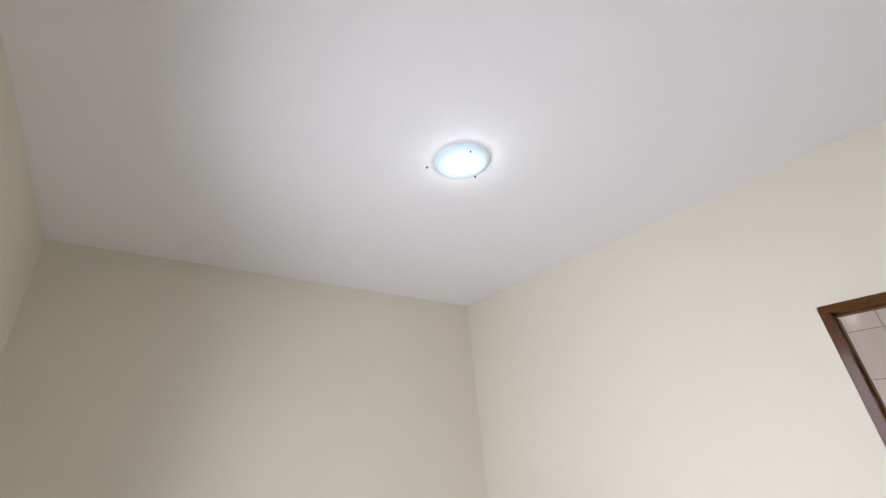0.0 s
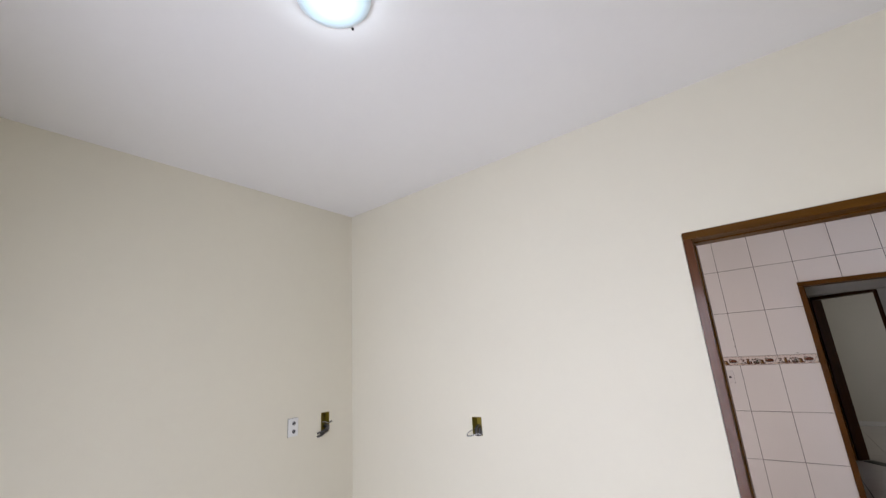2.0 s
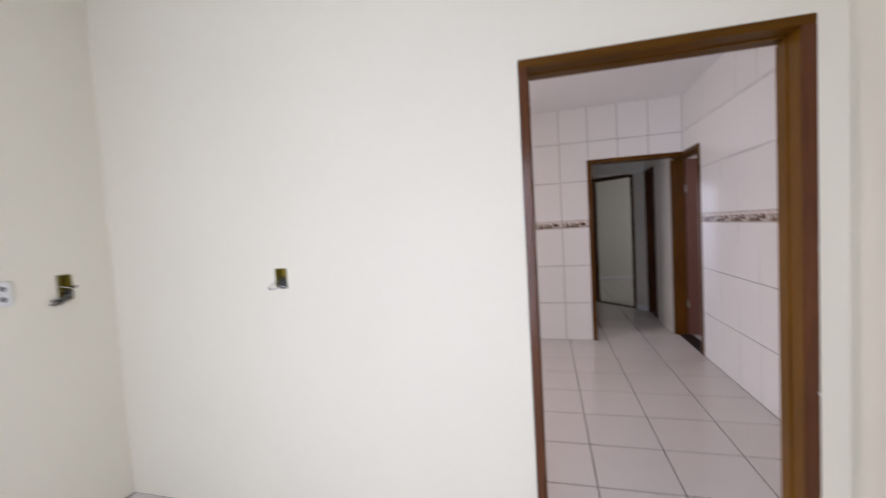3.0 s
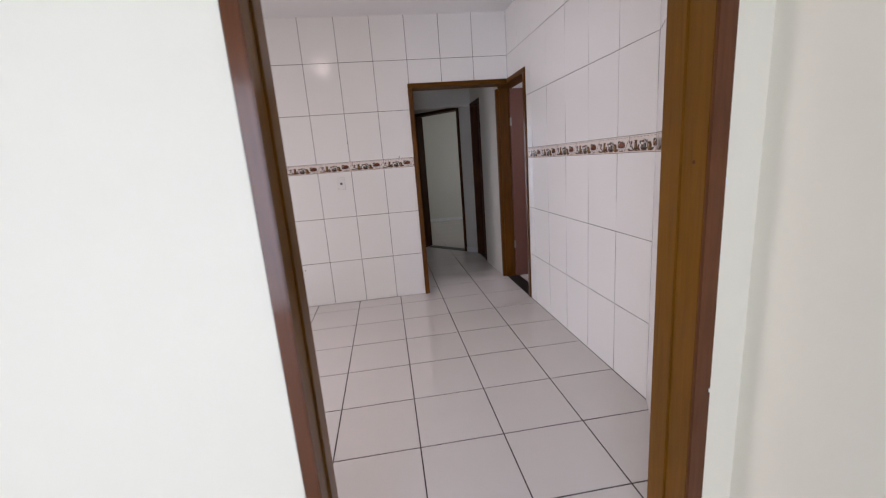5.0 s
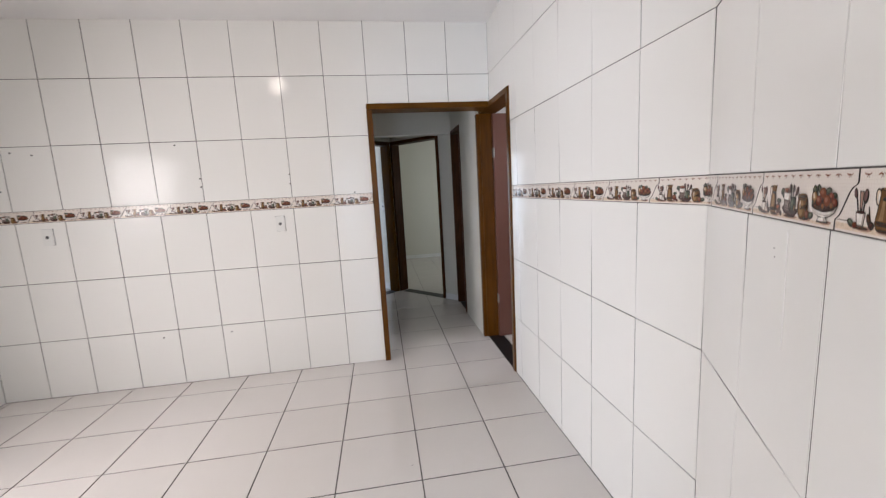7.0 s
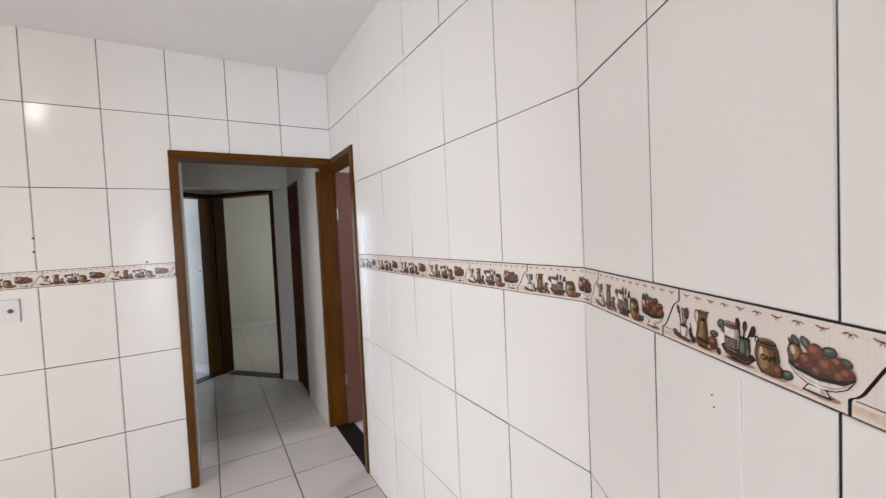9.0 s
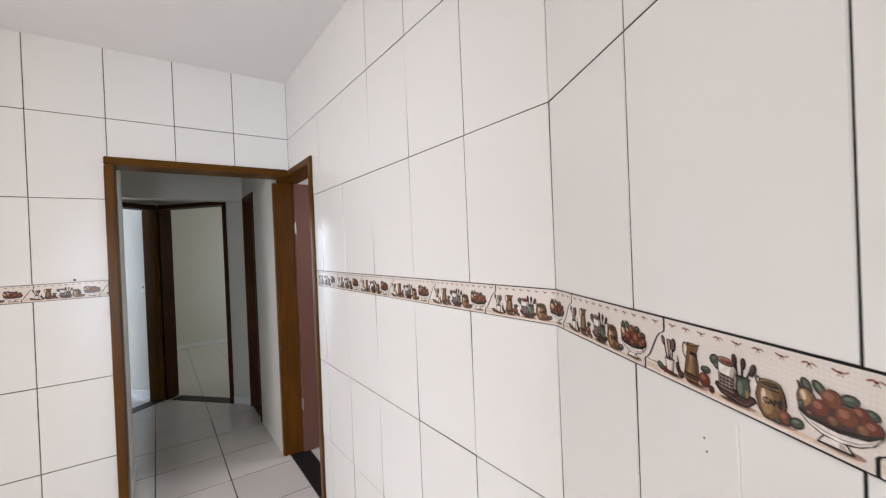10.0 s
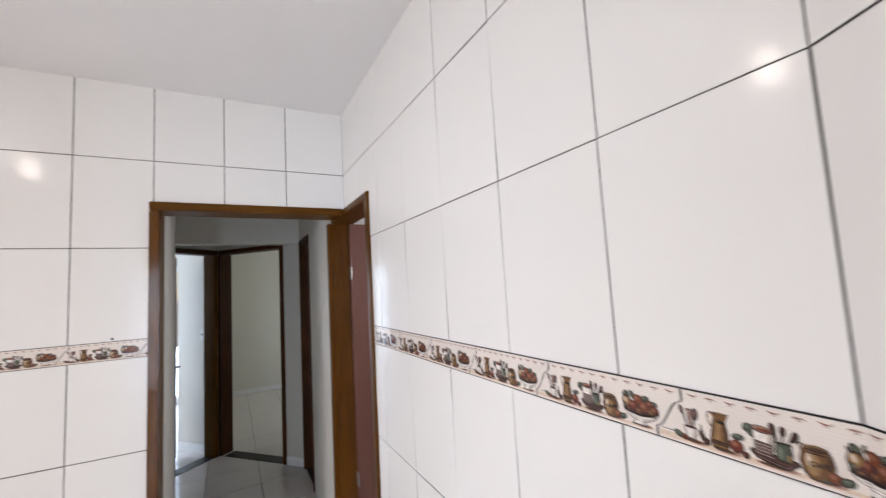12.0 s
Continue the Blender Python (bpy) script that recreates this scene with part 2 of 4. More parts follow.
def wall(name, p0, p1, thick, z1, mats, holes=(), z0=0.0, label="", category="wall"):
    """A wall whose face runs from p0 to p1 and whose body lies thick to the left of that way. holes: (u0, u1, z0, z1)."""
    m, length = frame2d(p0, p1)
    us = sorted({0.0, length, *(v for h in holes for v in h[:2] if 0 < v < length)})
    zs = sorted({z0, z1, *(v for h in holes for v in h[2:] if z0 < v < z1)})
    solid = {}
    for i in range(len(us) - 1):
        for j in range(len(zs) - 1):
            u, z = (us[i] + us[i + 1]) / 2, (zs[j] + zs[j + 1]) / 2
            solid[i, j] = not any(h[0] < u < h[1] and h[2] < z < h[3] for h in holes)
    bm, seen = bmesh.new(), {}

    def vert(u, y, z):
        key = (round(u, 5), round(y, 5), round(z, 5))
        if key not in seen:
            seen[key] = bm.verts.new(m @ Vector(key))
        return seen[key]

    for (i, j), on in solid.items():
        if not on:
            continue
        a, b, c, d = us[i], us[i + 1], zs[j], zs[j + 1]
        for y in (0, thick):
            bm.faces.new([vert(a, y, c), vert(b, y, c), vert(b, y, d), vert(a, y, d)])
        for di, dj, e in ((-1, 0, ((a, c), (a, d))), (1, 0, ((b, c), (b, d))), (0, -1, ((a, c), (b, c))), (0, 1, ((a, d), (b, d)))):
            if not solid.get((i + di, j + dj)):
                bm.faces.new([vert(e[0][0], 0, e[0][1]), vert(e[1][0], 0, e[1][1]), vert(e[1][0], thick, e[1][1]), vert(e[0][0], thick, e[0][1])])
    return tagged(link_mesh(name, bm, mats), label, category, kind="structure")


def minus(rects, h):
    """Rectangles (u0, u1, z0, z1) with the hole h cut away."""
    out = []
    for a, b, c, d in rects:
        if h[0] >= b or h[1] <= a or h[2] >= d or h[3] <= c:
            out.append((a, b, c, d))
            continue
        if h[2] > c:
            out.append((a, b, c, h[2]))
        if h[3] < d:
            out.append((a, b, h[3], d))
        lo, hi = max(c, h[2]), min(d, h[3])
        if h[0] > a:
            out.append((a, h[0], lo, hi))
        if h[1] < b:
            out.append((h[1], b, lo, hi))
    return [r for r in out if r[1] - r[0] > 0.012 and r[3] - r[2] > 0.012]


TILE_MESHES = {}


def tile_mesh(w, h, mat, depth=0.006, edge=0.0012, sag=0.0003):
    """A tile that lies in x and z with its slightly cushioned face towards -y and softened edges."""
    key = (round(w, 3), round(h, 3), mat.name, depth)
    if key in TILE_MESHES:
        return TILE_MESHES[key]
    n = 4
    vs, fs = [], []
    fall = lambda a, b: -depth + sag * (a * a * w * w + b * b * h * h) / (0.32 ** 2 + 0.44 ** 2)
    for j in range(n + 1):
        for i in range(n + 1):
            a, b = 2 * i / n - 1, 2 * j / n - 1
            vs.append((a * (w / 2 - edge), fall(a, b), b * (h / 2 - edge)))
    for j in range(n):
        for i in range(n):
            k = j * (n + 1) + i
            fs.append((k, k + 1, k + n + 2, k + n + 1))
    front = len(fs)
    base = len(vs)
    corners = ((-1, -1), (1, -1), (1, 1), (-1, 1))
    vs += [(a * (w / 2 - edge), fall(a, b), b * (h / 2 - edge)) for a, b in corners]
    for y in (-depth + edge + sag, 0.0):
        vs += [(a * w / 2, y, b * h / 2) for a, b in corners]
    for ring in (0, 4):
        for i in range(4):
            k = (i + 1) % 4
            fs.append((base + ring + 4 + i, base + ring + 4 + k, base + ring + k, base + ring + i))
    rim = front + 4
    me = bpy.data.meshes.new("tile")
    me.from_pydata(vs, [], fs)
    me.materials.append(mat)
    me.materials.append(FLOOR_GROUT if mat is FLOOR_TILE else GROUT)
    for k, f in enumerate(me.polygons):
        f.use_smooth = k < front
        f.material_index = 1 if k >= rim and mat is not SKIRTING else 0
    TILE_MESHES[key] = me
    return me


def place_tile(m, u, v, w, h, mat, parent, depth=0.006, name="tile"):
    ob = new(name, tile_mesh(w, h, mat, depth))
    ob.parent = parent
    tilt = random.Random(round(u * 1000) * 7919 + round(v * 1000))
    ob.matrix_basis = m @ Matrix.Translation((u, 0, v)) @ pose(0, 0, 0, tilt.uniform(-0.24, 0.24), 0, tilt.uniform(-0.18, 0.18))
    return ob


ROWS = [(0.0, 0.443), (0.443, 0.886), (0.886, 1.329), (1.415, 1.863), (1.863, 2.312), (2.312, 2.72)]
BORDER_ROW = (1.329, 1.415)
GAP = 0.0030


def corner_tile(m, a, b, c, d, h, parent):
    """A tile notched round the corner of an opening that rises from below."""
    if h[0] > a:
        poly = [(a, c), (h[0], c), (h[0], h[3]), (b, h[3]), (b, d), (a, d)]
    else:
        poly = [(a, h[3]), (h[1], h[3]), (h[1], c), (b, c), (b, d), (a, d)]
    n = len(poly)
    me = bpy.data.meshes.new("tile")
    me.from_pydata([(u, -0.006, z) for u, z in poly] + [(u, 0, z) for u, z in poly], [], [tuple(range(n))] + [(k, n + k, n + (k + 1) % n, (k + 1) % n) for k in range(n)])
    me.materials.append(WALL_TILE)
    ob = new("tile", me)
    ob.parent = parent
    ob.matrix_basis = m


def tile_wall(parent, p0, p1, columns, holes=(), joint=GAP):
    """Glazed tiles on the right-hand side of the way from p0 to p1. columns: joints along it."""
    m, length = frame2d(p0, p1)
    cols = sorted({0.0, length, *(c for c in columns if 0.03 < c < length - 0.03)})
    for a, b in zip(cols, cols[1:]):
        gap = joint * random.Random(round(a * 1000) + 17).uniform(0.85, 1.25)
        for c, d in ROWS:
            rects = [(a, b, c, d)]
            for h in holes:
                if h[2] <= c and c < h[3] < d and (a < h[0] < b <= h[1] or h[0] <= a < h[1] < b):
                    corner_tile(m, a + gap / 2, b - gap / 2, c + gap / 2, d - gap / 2, h, parent)
                    rects = []
                rects = minus(rects, h)
            for r in rects:
                place_tile(m, (r[0] + r[1]) / 2, (r[2] + r[3]) / 2, r[1] - r[0] - gap, r[3] - r[2] - gap, WALL_TILE, parent)


# ---------------------------------------------------------------- structure
TOP = 2.9
BEND, JAMB_END = (1.205, 2.83), (0.742, 1.98)
APEX, WING = (0.455, 7.47), Vector((0.663, -0.749))
SIDE = Vector((-0.749, -0.663))
along = lambda p, d, u: (p[0] + d[0] * u, p[1] + d[1] * u)
TURN = along(BEND, (-0.478, -0.878), 0.0014)

ground = link_mesh("ground", boxed(-300, 300, -300, 300, -0.6, -0.25), EARTH)
tagged(ground, "bare brown earth round the house", "ground", kind="structure")

floor_living = link_mesh("floor_living", boxed(-2.77, 0.94, -1.12, 1.845, -0.25, -0.006), FLOOR_GROUT)
tagged(floor_living, "white tiled living room floor", "floor", kind="structure")
floor_kitchen = link_mesh("floor_kitchen", boxed(-2.77, 2.95, 1.91, 10.27, -0.25, -0.006), FLOOR_GROUT)
tagged(floor_kitchen, "glossy white ceramic tile floor with dark grout", "floor", kind="structure")

# living room: the window behind, the doorway ahead
window_hole = (0.94 + 0.35, 0.94 + 1.65, 0.06, 2.12)
wall_living_rear = wall("wall_living_rear", (0.94, -0.97), (-2.77, -0.97), 0.15, TOP, CREAM, [window_hole], label="cream painted wall with a window")
wall_living_left = wall("wall_living_left", (-2.62, -0.97), (-2.62, 1.842), 0.15, TOP, CREAM, [(2.545, 2.612, 1.165, 1.292)], label="cream painted wall with an open wiring box")
wall_living_right = wall("wall_living_right", (0.752, 1.842), (0.752, -0.97), 0.198, TOP, CREAM, label="plain cream painted wall")
ENTRY_U = lambda x: JAMB_END[0] - x
entry_holes = [(ENTRY_U(0.662), ENTRY_U(-0.345), 0.0, 2.07), (ENTRY_U(-1.498), ENTRY_U(-1.564), 1.165, 1.265)]
wall_entry = wall("wall_entry", (JAMB_END[0] + 0.21, 1.98), (-2.77, 1.98), 0.138, TOP, CREAM, [(a + 0.21, b + 0.21, c, d) for a, b, c, d in entry_holes], label="cream painted wall with a doorway, tiled behind")

# kitchen
left_hole = (2.40 - 1.98, 3.40 - 1.98, 0.82, 2.06)
wall_kitchen_left = wall("wall_kitchen_left", (-2.625, 1.98), (-2.625, 5.245), 0.145, TOP, GROUT, [left_hole], label="white tiled kitchen wall with a window")
far_hole = (0.215 + 2.625, 1.205 + 2.625, 0.0, 2.095)
wall_kitchen_far = wall("wall_kitchen_far", (-2.625, 5.095), (1.205, 5.095), 0.15, TOP, [GROUT], [far_hole], label="white tiled kitchen wall with a doorway and picture border")
bath_hole = (5.41 - 5.40, 5.41 - 4.585, 0.0, 2.095)
wall_kitchen_right = wall("wall_kitchen_right", (1.205, 5.41), (1.205, 2.83), 0.13, TOP, GROUT, [bath_hole], label="white tiled kitchen wall with a bathroom doorway")
wall_kitchen_angled = wall("wall_kitchen_angled", BEND, JAMB_END, 0.13, TOP, GROUT, label="short angled white tiled kitchen wall")

# hall and the rooms beyond
wall_hall_left = wall("wall_hall_left", (0.25, 5.245), (0.25, 5.785), 0.14, TOP, HALL_PAINT, label="pale painted hall wall")
wall_hall_recess = wall("wall_hall_recess", (0.11, 5.785), (-0.9, 5.785), 0.14, TOP, HALL_PAINT, label="pale painted hall recess wall")
wall_hall_end = wall("wall_hall_end", (-0.9, 5.645), (-0.9, 7.4), 0.14, TOP, HALL_PAINT, label="pale painted hall wall")
wall_hall_right = wall("wall_hall_right", (1.155, 6.70), (1.155, 5.41), 0.18, TOP, HALL_PAINT, [(0.05, 0.57, 0.0, 2.09)], label="pale painted hall wall with a dark door")
beam_hall = link_mesh("beam_hall", boxed(-0.9, 1.154, 6.65, 6.80, 2.065, 2.70), HALL_PAINT)
tagged(beam_hall, "pale painted beam across the hall", "beam", kind="structure")
RIGHT_DOOR, LEFT_DOOR = (0.012, 0.862), (0.012, 0.84)
wall_wing_right = wall("wall_wing_right", APEX, along(APEX, WING, 1.075), 0.13, TOP, HALL_PAINT, [(*RIGHT_DOOR, 0.0, 2.085)], label="pale painted slanted wall with an open doorway")
wall_wing_left = wall("wall_wing_left", along(APEX, SIDE, 1.81), APEX, 0.13, TOP, HALL_PAINT, [(1.81 - LEFT_DOOR[1], 1.81 - LEFT_DOOR[0], 0.0, 2.085)], label="pale painted slanted wall with an open doorway")
wall_rooms_between = wall("wall_rooms_between", along(APEX, -WING, 0.02), along(APEX, -WING, 0.60), -0.12, TOP, HALL_PAINT, label="pale painted partition between two rooms")
wall_rooms_middle = wall("wall_rooms_middle", (0.075, 7.93), (0.075, 10.12), -0.12, TOP, HALL_PAINT, label="pale painted partition between two rooms")
wall_rooms_north = wall("wall_rooms_north", (-2.77, 10.12), (2.95, 10.12), 0.15, TOP, HALL_PAINT, [(2.77 - 1.22, 2.77 - 0.04, 0.0, 2.12)], label="pale painted room wall with a glass door")
# the opening in this wall is invented, for the left room's fill lamp
wall_rooms_west = wall("wall_rooms_west", (-2.62, 5.245), (-2.62, 10.12), 0.15, TOP, HALL_PAINT, [(2.355, 4.355, 0.8, 2.1)], label="pale painted room wall with an added unseen window")
wall_rooms_east = wall("wall_rooms_east", (2.80, 10.12), (2.80, 4.25), 0.15, TOP, HALL_PAINT, [(0.7, 2.0, 0.95, 2.05), (5.0, 5.5, 1.6, 2.15)], label="pale painted room wall with unseen windows")
wall_bath_north = wall("wall_bath_north", (1.335, 6.2), (2.80, 6.2), 0.12, TOP, WALL_TILE, label="white tiled bathroom wall")
wall_bath_south = wall("wall_bath_south", (2.80, 4.25), (1.335, 4.25), 0.12, TOP, WALL_TILE, label="white tiled bathroom wall")
wall_mid_south = wall("wall_mid_south", (2.80, 6.86), (1.16, 6.86), 0.12, TOP, HALL_PAINT, label="pale painted room wall")


def ceiling(name, x0, x1, y0, y1, z, label):
    tagged(link_mesh(name, boxed(x0, x1, y0, y1, z, z + 0.12), CEILING), label, "ceiling", kind="structure")


ceiling("ceiling_living", -2.62, 0.752, -0.97, 1.842, 2.765, "smooth white painted living room ceiling")
ceiling("ceiling_kitchen", -2.62, 1.20, 1.985, 5.09, 2.70, "smooth white painted kitchen ceiling")
ceiling("ceiling_rooms", -2.62, 2.80, 5.25, 10.12, 2.70, "smooth white painted hall ceiling")
roof = link_mesh("roof", boxed(-3.0, 3.2, -1.4, 10.5, TOP, TOP + 0.12), ROOF)
tagged(roof, "flat grey concrete roof slab", "roof", kind="structure")


# ---------------------------------------------------------------- wooden frames
def door_frame(name, m, width, height, depth, jamb, label, mats=(WOOD_V, WOOD_X), sides="lr", stop=None, left=None, top=None):
    """A door frame in a wall: x across, y through the wall, from the floor up. width and height are the outer ones."""
    ob = tagged(new(name), label, "door frame", kind="structure")
    ob.matrix_basis = m
    left, top = left or jamb, top or jamb
    if "l" in sides:
        part("jamb", boxed(0, left, 0, depth, 0, height - top, bevel=0.004), mats[0], ob)
    if "r" in sides:
        part("jamb", boxed(width - jamb, width, 0, depth, 0, height - top, bevel=0.004), mats[0], ob)
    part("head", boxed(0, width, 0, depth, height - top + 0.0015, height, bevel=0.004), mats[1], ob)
    if stop:
        a, b = stop
        if "l" in sides:
            part("stop", boxed(left - 0.002, left + 0.005, a, b, 0, height - top - 0.012, bevel=0.002), mats[0], ob)
        if "r" in sides:
            part("stop", boxed(width - jamb - 0.005, width - jamb + 0.002, a, b, 0, height - top - 0.012, bevel=0.002), mats[0], ob)
        part("stop", boxed(left, width - jamb, a, b, height - top - 0.005, height - top + 0.002, bevel=0.002), mats[1], ob)
    return ob


door_living = door_frame("door_frame_1", pose(-0.342, 1.838, 0), 1.003, 2.074, 0.152, 0.047, "open doorway with a varnished brown wood frame", stop=(0.078, 0.149), left=0.031, top=0.034)
for a, b in ((-0.0005, 0.0335), (0.9565, 1.0035)):
    part("casing", boxed(a, b, -0.004, 0.004, 0, 2.040, bevel=0.0025), RED_WOOD, door_living, "reddish varnished front face")
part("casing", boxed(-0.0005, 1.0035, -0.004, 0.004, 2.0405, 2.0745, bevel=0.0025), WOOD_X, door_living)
for x, y, z, h in ((1.0025, -0.0045, 1.262, 0.016), (1.0025, -0.0045, 1.094, 0.007), (0.9990, -0.0048, 0.745, 0.010), (0.9820, -0.0048, 0.050, 0.006), (0.9905, -0.0048, 0.043, 0.005), (0.9860, -0.0048, 0.066, 0.004)):
    part("paint_speck", boxed(x - 0.0018, x + 0.0018, y - 0.0008, y + 0.0016, z, z + h, bevel=0.0006), PLASTIC, door_living, "small speck of white wall paint")
part("lock_hole", disc(bmesh.new(), (0.9565, 0.040, 1.315), (-1, 0, 0), 0.0045, 0.001, 10), DARK_WOOD, door_living, "small dark lock hole")

door_kitchen = door_frame("door_frame_2", pose(0.211, 5.068, 0), 0.973, 2.098, 0.18, 0.045, "varnished brown wood frame of the hall opening", mats=(WOOD_V_SHADED, WOOD_X), sides="l")
door_bath = door_frame("door_frame_3", pose(1.338, 4.583, 0, 0, 0, 90), 0.822, 2.0975, 0.153, 0.044, "varnished brown wood bathroom door frame", mats=(WOOD_V_SHADED, WOOD_Y))
part("jamb_lining", boxed(0.7785, 0.8215, 0.1535, 0.186, 0, 2.05, bevel=0.004), WOOD_V_SHADED, door_bath)
door_hall = door_frame("door_frame_4", pose(1.345, 6.135, 0, 0, 0, 90), 0.515, 2.088, 0.198, 0.04, "dark brown wood door frame in the hall", mats=(DARK_WOOD, DARK_WOOD))
WING_M = frame2d(along(APEX, WING, RIGHT_DOOR[0]), along(APEX, WING, 2))[0]
SIDE_M = frame2d(along(APEX, SIDE, LEFT_DOOR[1]), APEX)[0]
door_wing = door_frame("door_frame_5", WING_M @ pose(0.001, -0.014, 0), 0.848, 2.084, 0.15, 0.042, "open doorway with a dark brown wood frame", mats=(DARK_WOOD, DARK_WOOD), left=0.024)
door_side = door_frame("door_frame_6", SIDE_M @ pose(0.001, -0.014, 0), 0.826, 2.084, 0.15, 0.05, "open doorway with a brown wood frame", mats=(WOOD_V, DARK_WOOD))


def threshold(m, w, d, label="polished black granite door threshold"):
    ob = link_mesh("threshold", boxed(0, w, 0, d, -0.04, 0.004, bevel=0.002), GRANITE)
    ob.matrix_basis = m
    return tagged(ob, label, "threshold", kind="structure")


threshold(pose(-0.296, 1.80, 0), 0.909, 0.110)
threshold(pose(1.335, 4.628, 0, 0, 0, 90), 0.731, 0.13)
threshold(pose(1.33, 6.176, 0, 0, 0, 90), 0.432, 0.165)
threshold(WING_M @ pose(0.057, 0.0, 0), 0.735, 0.13)
threshold(SIDE_M @ pose(0.052, 0.0, 0), 0.723, 0.13)


# ---------------------------------------------------------------- doors
def door_leaf(name, m, w, h, mat, label, hinges=(), knob=None):
    """A leaf hinged at x = 0, its thickness along y."""
    ob = tagged(new(name), label, "door", kind="structure")
    ob.matrix_basis = m
    part("leaf", boxed(0, w, 0, 0.035, 0.008, h, bevel=0.002), mat, ob)
    for z in hinges:
        hb = boxed(-0.004, 0.004, -0.002, 0.030, z - 0.042, z + 0.042, bevel=0.001)
        disc(hb, (-0.002, -0.006, z - 0.042), (0, 0, 1), 0.006, 0.084, 12)
        part("hinge", hb, STEEL, ob, "steel butt hinge")
    if knob:
        kb = bmesh.new()
        for s in (-1, 1):
            y = -0.002 if s < 0 else 0.037
            disc(kb, (w - 0.06, y, knob), (0, s, 0), 0.024, 0.006, 16)
            disc(kb, (w - 0.06, y, knob), (0, s, 0), 0.009, 0.05, 12)
            box(kb, w - 0.17, w - 0.05, min(y + s * 0.040, y + s * 0.054), max(y + s * 0.040, y + s * 0.054), knob - 0.009, knob + 0.009, bevel=0.003)
        part("handle", kb, DARK_METAL, ob, "dark metal lever handle")
    return ob


door_leaf("door_1", pose(1.292, 5.319, 0, 0, 0, 3), 0.70, 2.045, LEAF_RED, "reddish brown bathroom door standing open", hinges=(0.376, 1.71))
door_leaf("door_2", pose(1.275, 6.177, 0, 0, 0, 90), 0.43, 2.04, DARK_WOOD, "closed dark brown wooden door")
door_leaf("door_3", pose(-0.137, 6.975, 0, 0, 0, 72.5), 0.70, 2.03, LEAF_RED, "reddish brown door standing open into the bright room", knob=0.92)


# ---------------------------------------------------------------- windows
def window(name, m, w, h, label):
    """A two-leaf sliding window: x across, y through the wall, z up from the sill."""
    ob = tagged(new(name), label, "window", kind="structure")
    ob.matrix_basis = m
    fb = bmesh.new()
    for a in ((0, w, 0, 0.035), (0, w, h - 0.035, h)):
        box(fb, a[0], a[1], 0.02, 0.10, a[2], a[3])
    for a in (0, w - 0.035):
        box(fb, a, a + 0.035, 0.02, 0.10, 0.035, h - 0.035)
    part("window_frame", fb, ALU, ob)
    for k in range(2):
        x0, y = 0.035 + k * (w - 0.07) / 2, 0.035 + 0.03 * k
        x1 = x0 + (w - 0.07) / 2
        sb = bmesh.new()
        for a in ((x0, x1, 0.036, 0.075), (x0, x1, h - 0.075, h - 0.036)):
            box(sb, a[0], a[1], y, y + 0.025, a[2], a[3])
        for a in (x0, x1 - 0.04):
            box(sb, a, a + 0.04, y, y + 0.025, 0.075, h - 0.075)
        sash = part("sash", sb, ALU, ob)
        pane = part("pane", boxed(x0 + 0.038, x1 - 0.038, y + 0.010, y + 0.014, 0.073, h - 0.073), GLASS, sash)
        pane.visible_shadow = False
    return ob


window("window_1", frame2d((-0.35, -0.97), (-2, -0.97))[0] @ pose(0, 0.02, 0.06), 1.30, 2.06, "tall white aluminium sliding window added out of view")
window("window_2", frame2d((-2.625, 2.40), (-2.625, 4))[0] @ pose(0, 0.02, 0.82), 1.0, 1.24, "white aluminium sliding kitchen window")
window("window_3", frame2d((-1.22, 10.12), (0, 10.12))[0] @ pose(0, 0.02, 0.0), 1.18, 2.12, "white aluminium sliding glass door")
# invented window round the west fill lamp, never in view
window("window_6", frame2d((-2.62, 7.60), (-2.62, 9))[0] @ pose(0, 0.02, 0.8), 2.0, 1.3, "wide white aluminium sliding window added unseen for fill light")
# assumed window behind the middle room's fill lamp, out of view
window("window_4", frame2d((2.80, 9.42), (2.80, 8))[0] @ pose(0, 0.02, 0.95), 1.3, 1.1, "white aluminium sliding window added out of view")
window("window_5", frame2d((2.80, 5.12), (2.80, 4))[0] @ pose(0, 0.02, 1.6), 0.5, 0.55, "small white aluminium bathroom window")


# ---------------------------------------------------------------- skirting
def skirting(p0, p1, height, step, label="white ceramic skirting tiles"):
    m, length = frame2d(p0, p1)
    ob = tagged(new("baseboard"), label, "baseboard", kind="structure")
    u = 0.0
    while u < length - 0.02:
        w = min(step, length - u)
        place_tile(m, u + w / 2, height / 2, w - 0.003, height, SKIRTING, ob, depth=0.009)
        u += step
    return ob


skirting((0.25, 5.255), (0.25, 5.785), 0.075, 0.42)
skirting(along(APEX, WING, 0.862), along(APEX, WING, 1.06), 0.075, 0.42)
skirting((0.075, 10.12), (2.80, 10.12), 0.075, 0.42)
skirting(along(APEX, -WING, 0.60), along(APEX, -WING, 0.14), 0.09, 0.42)
skirting((2.80, 10.11), (2.80, 6.85), 0.075, 0.42)


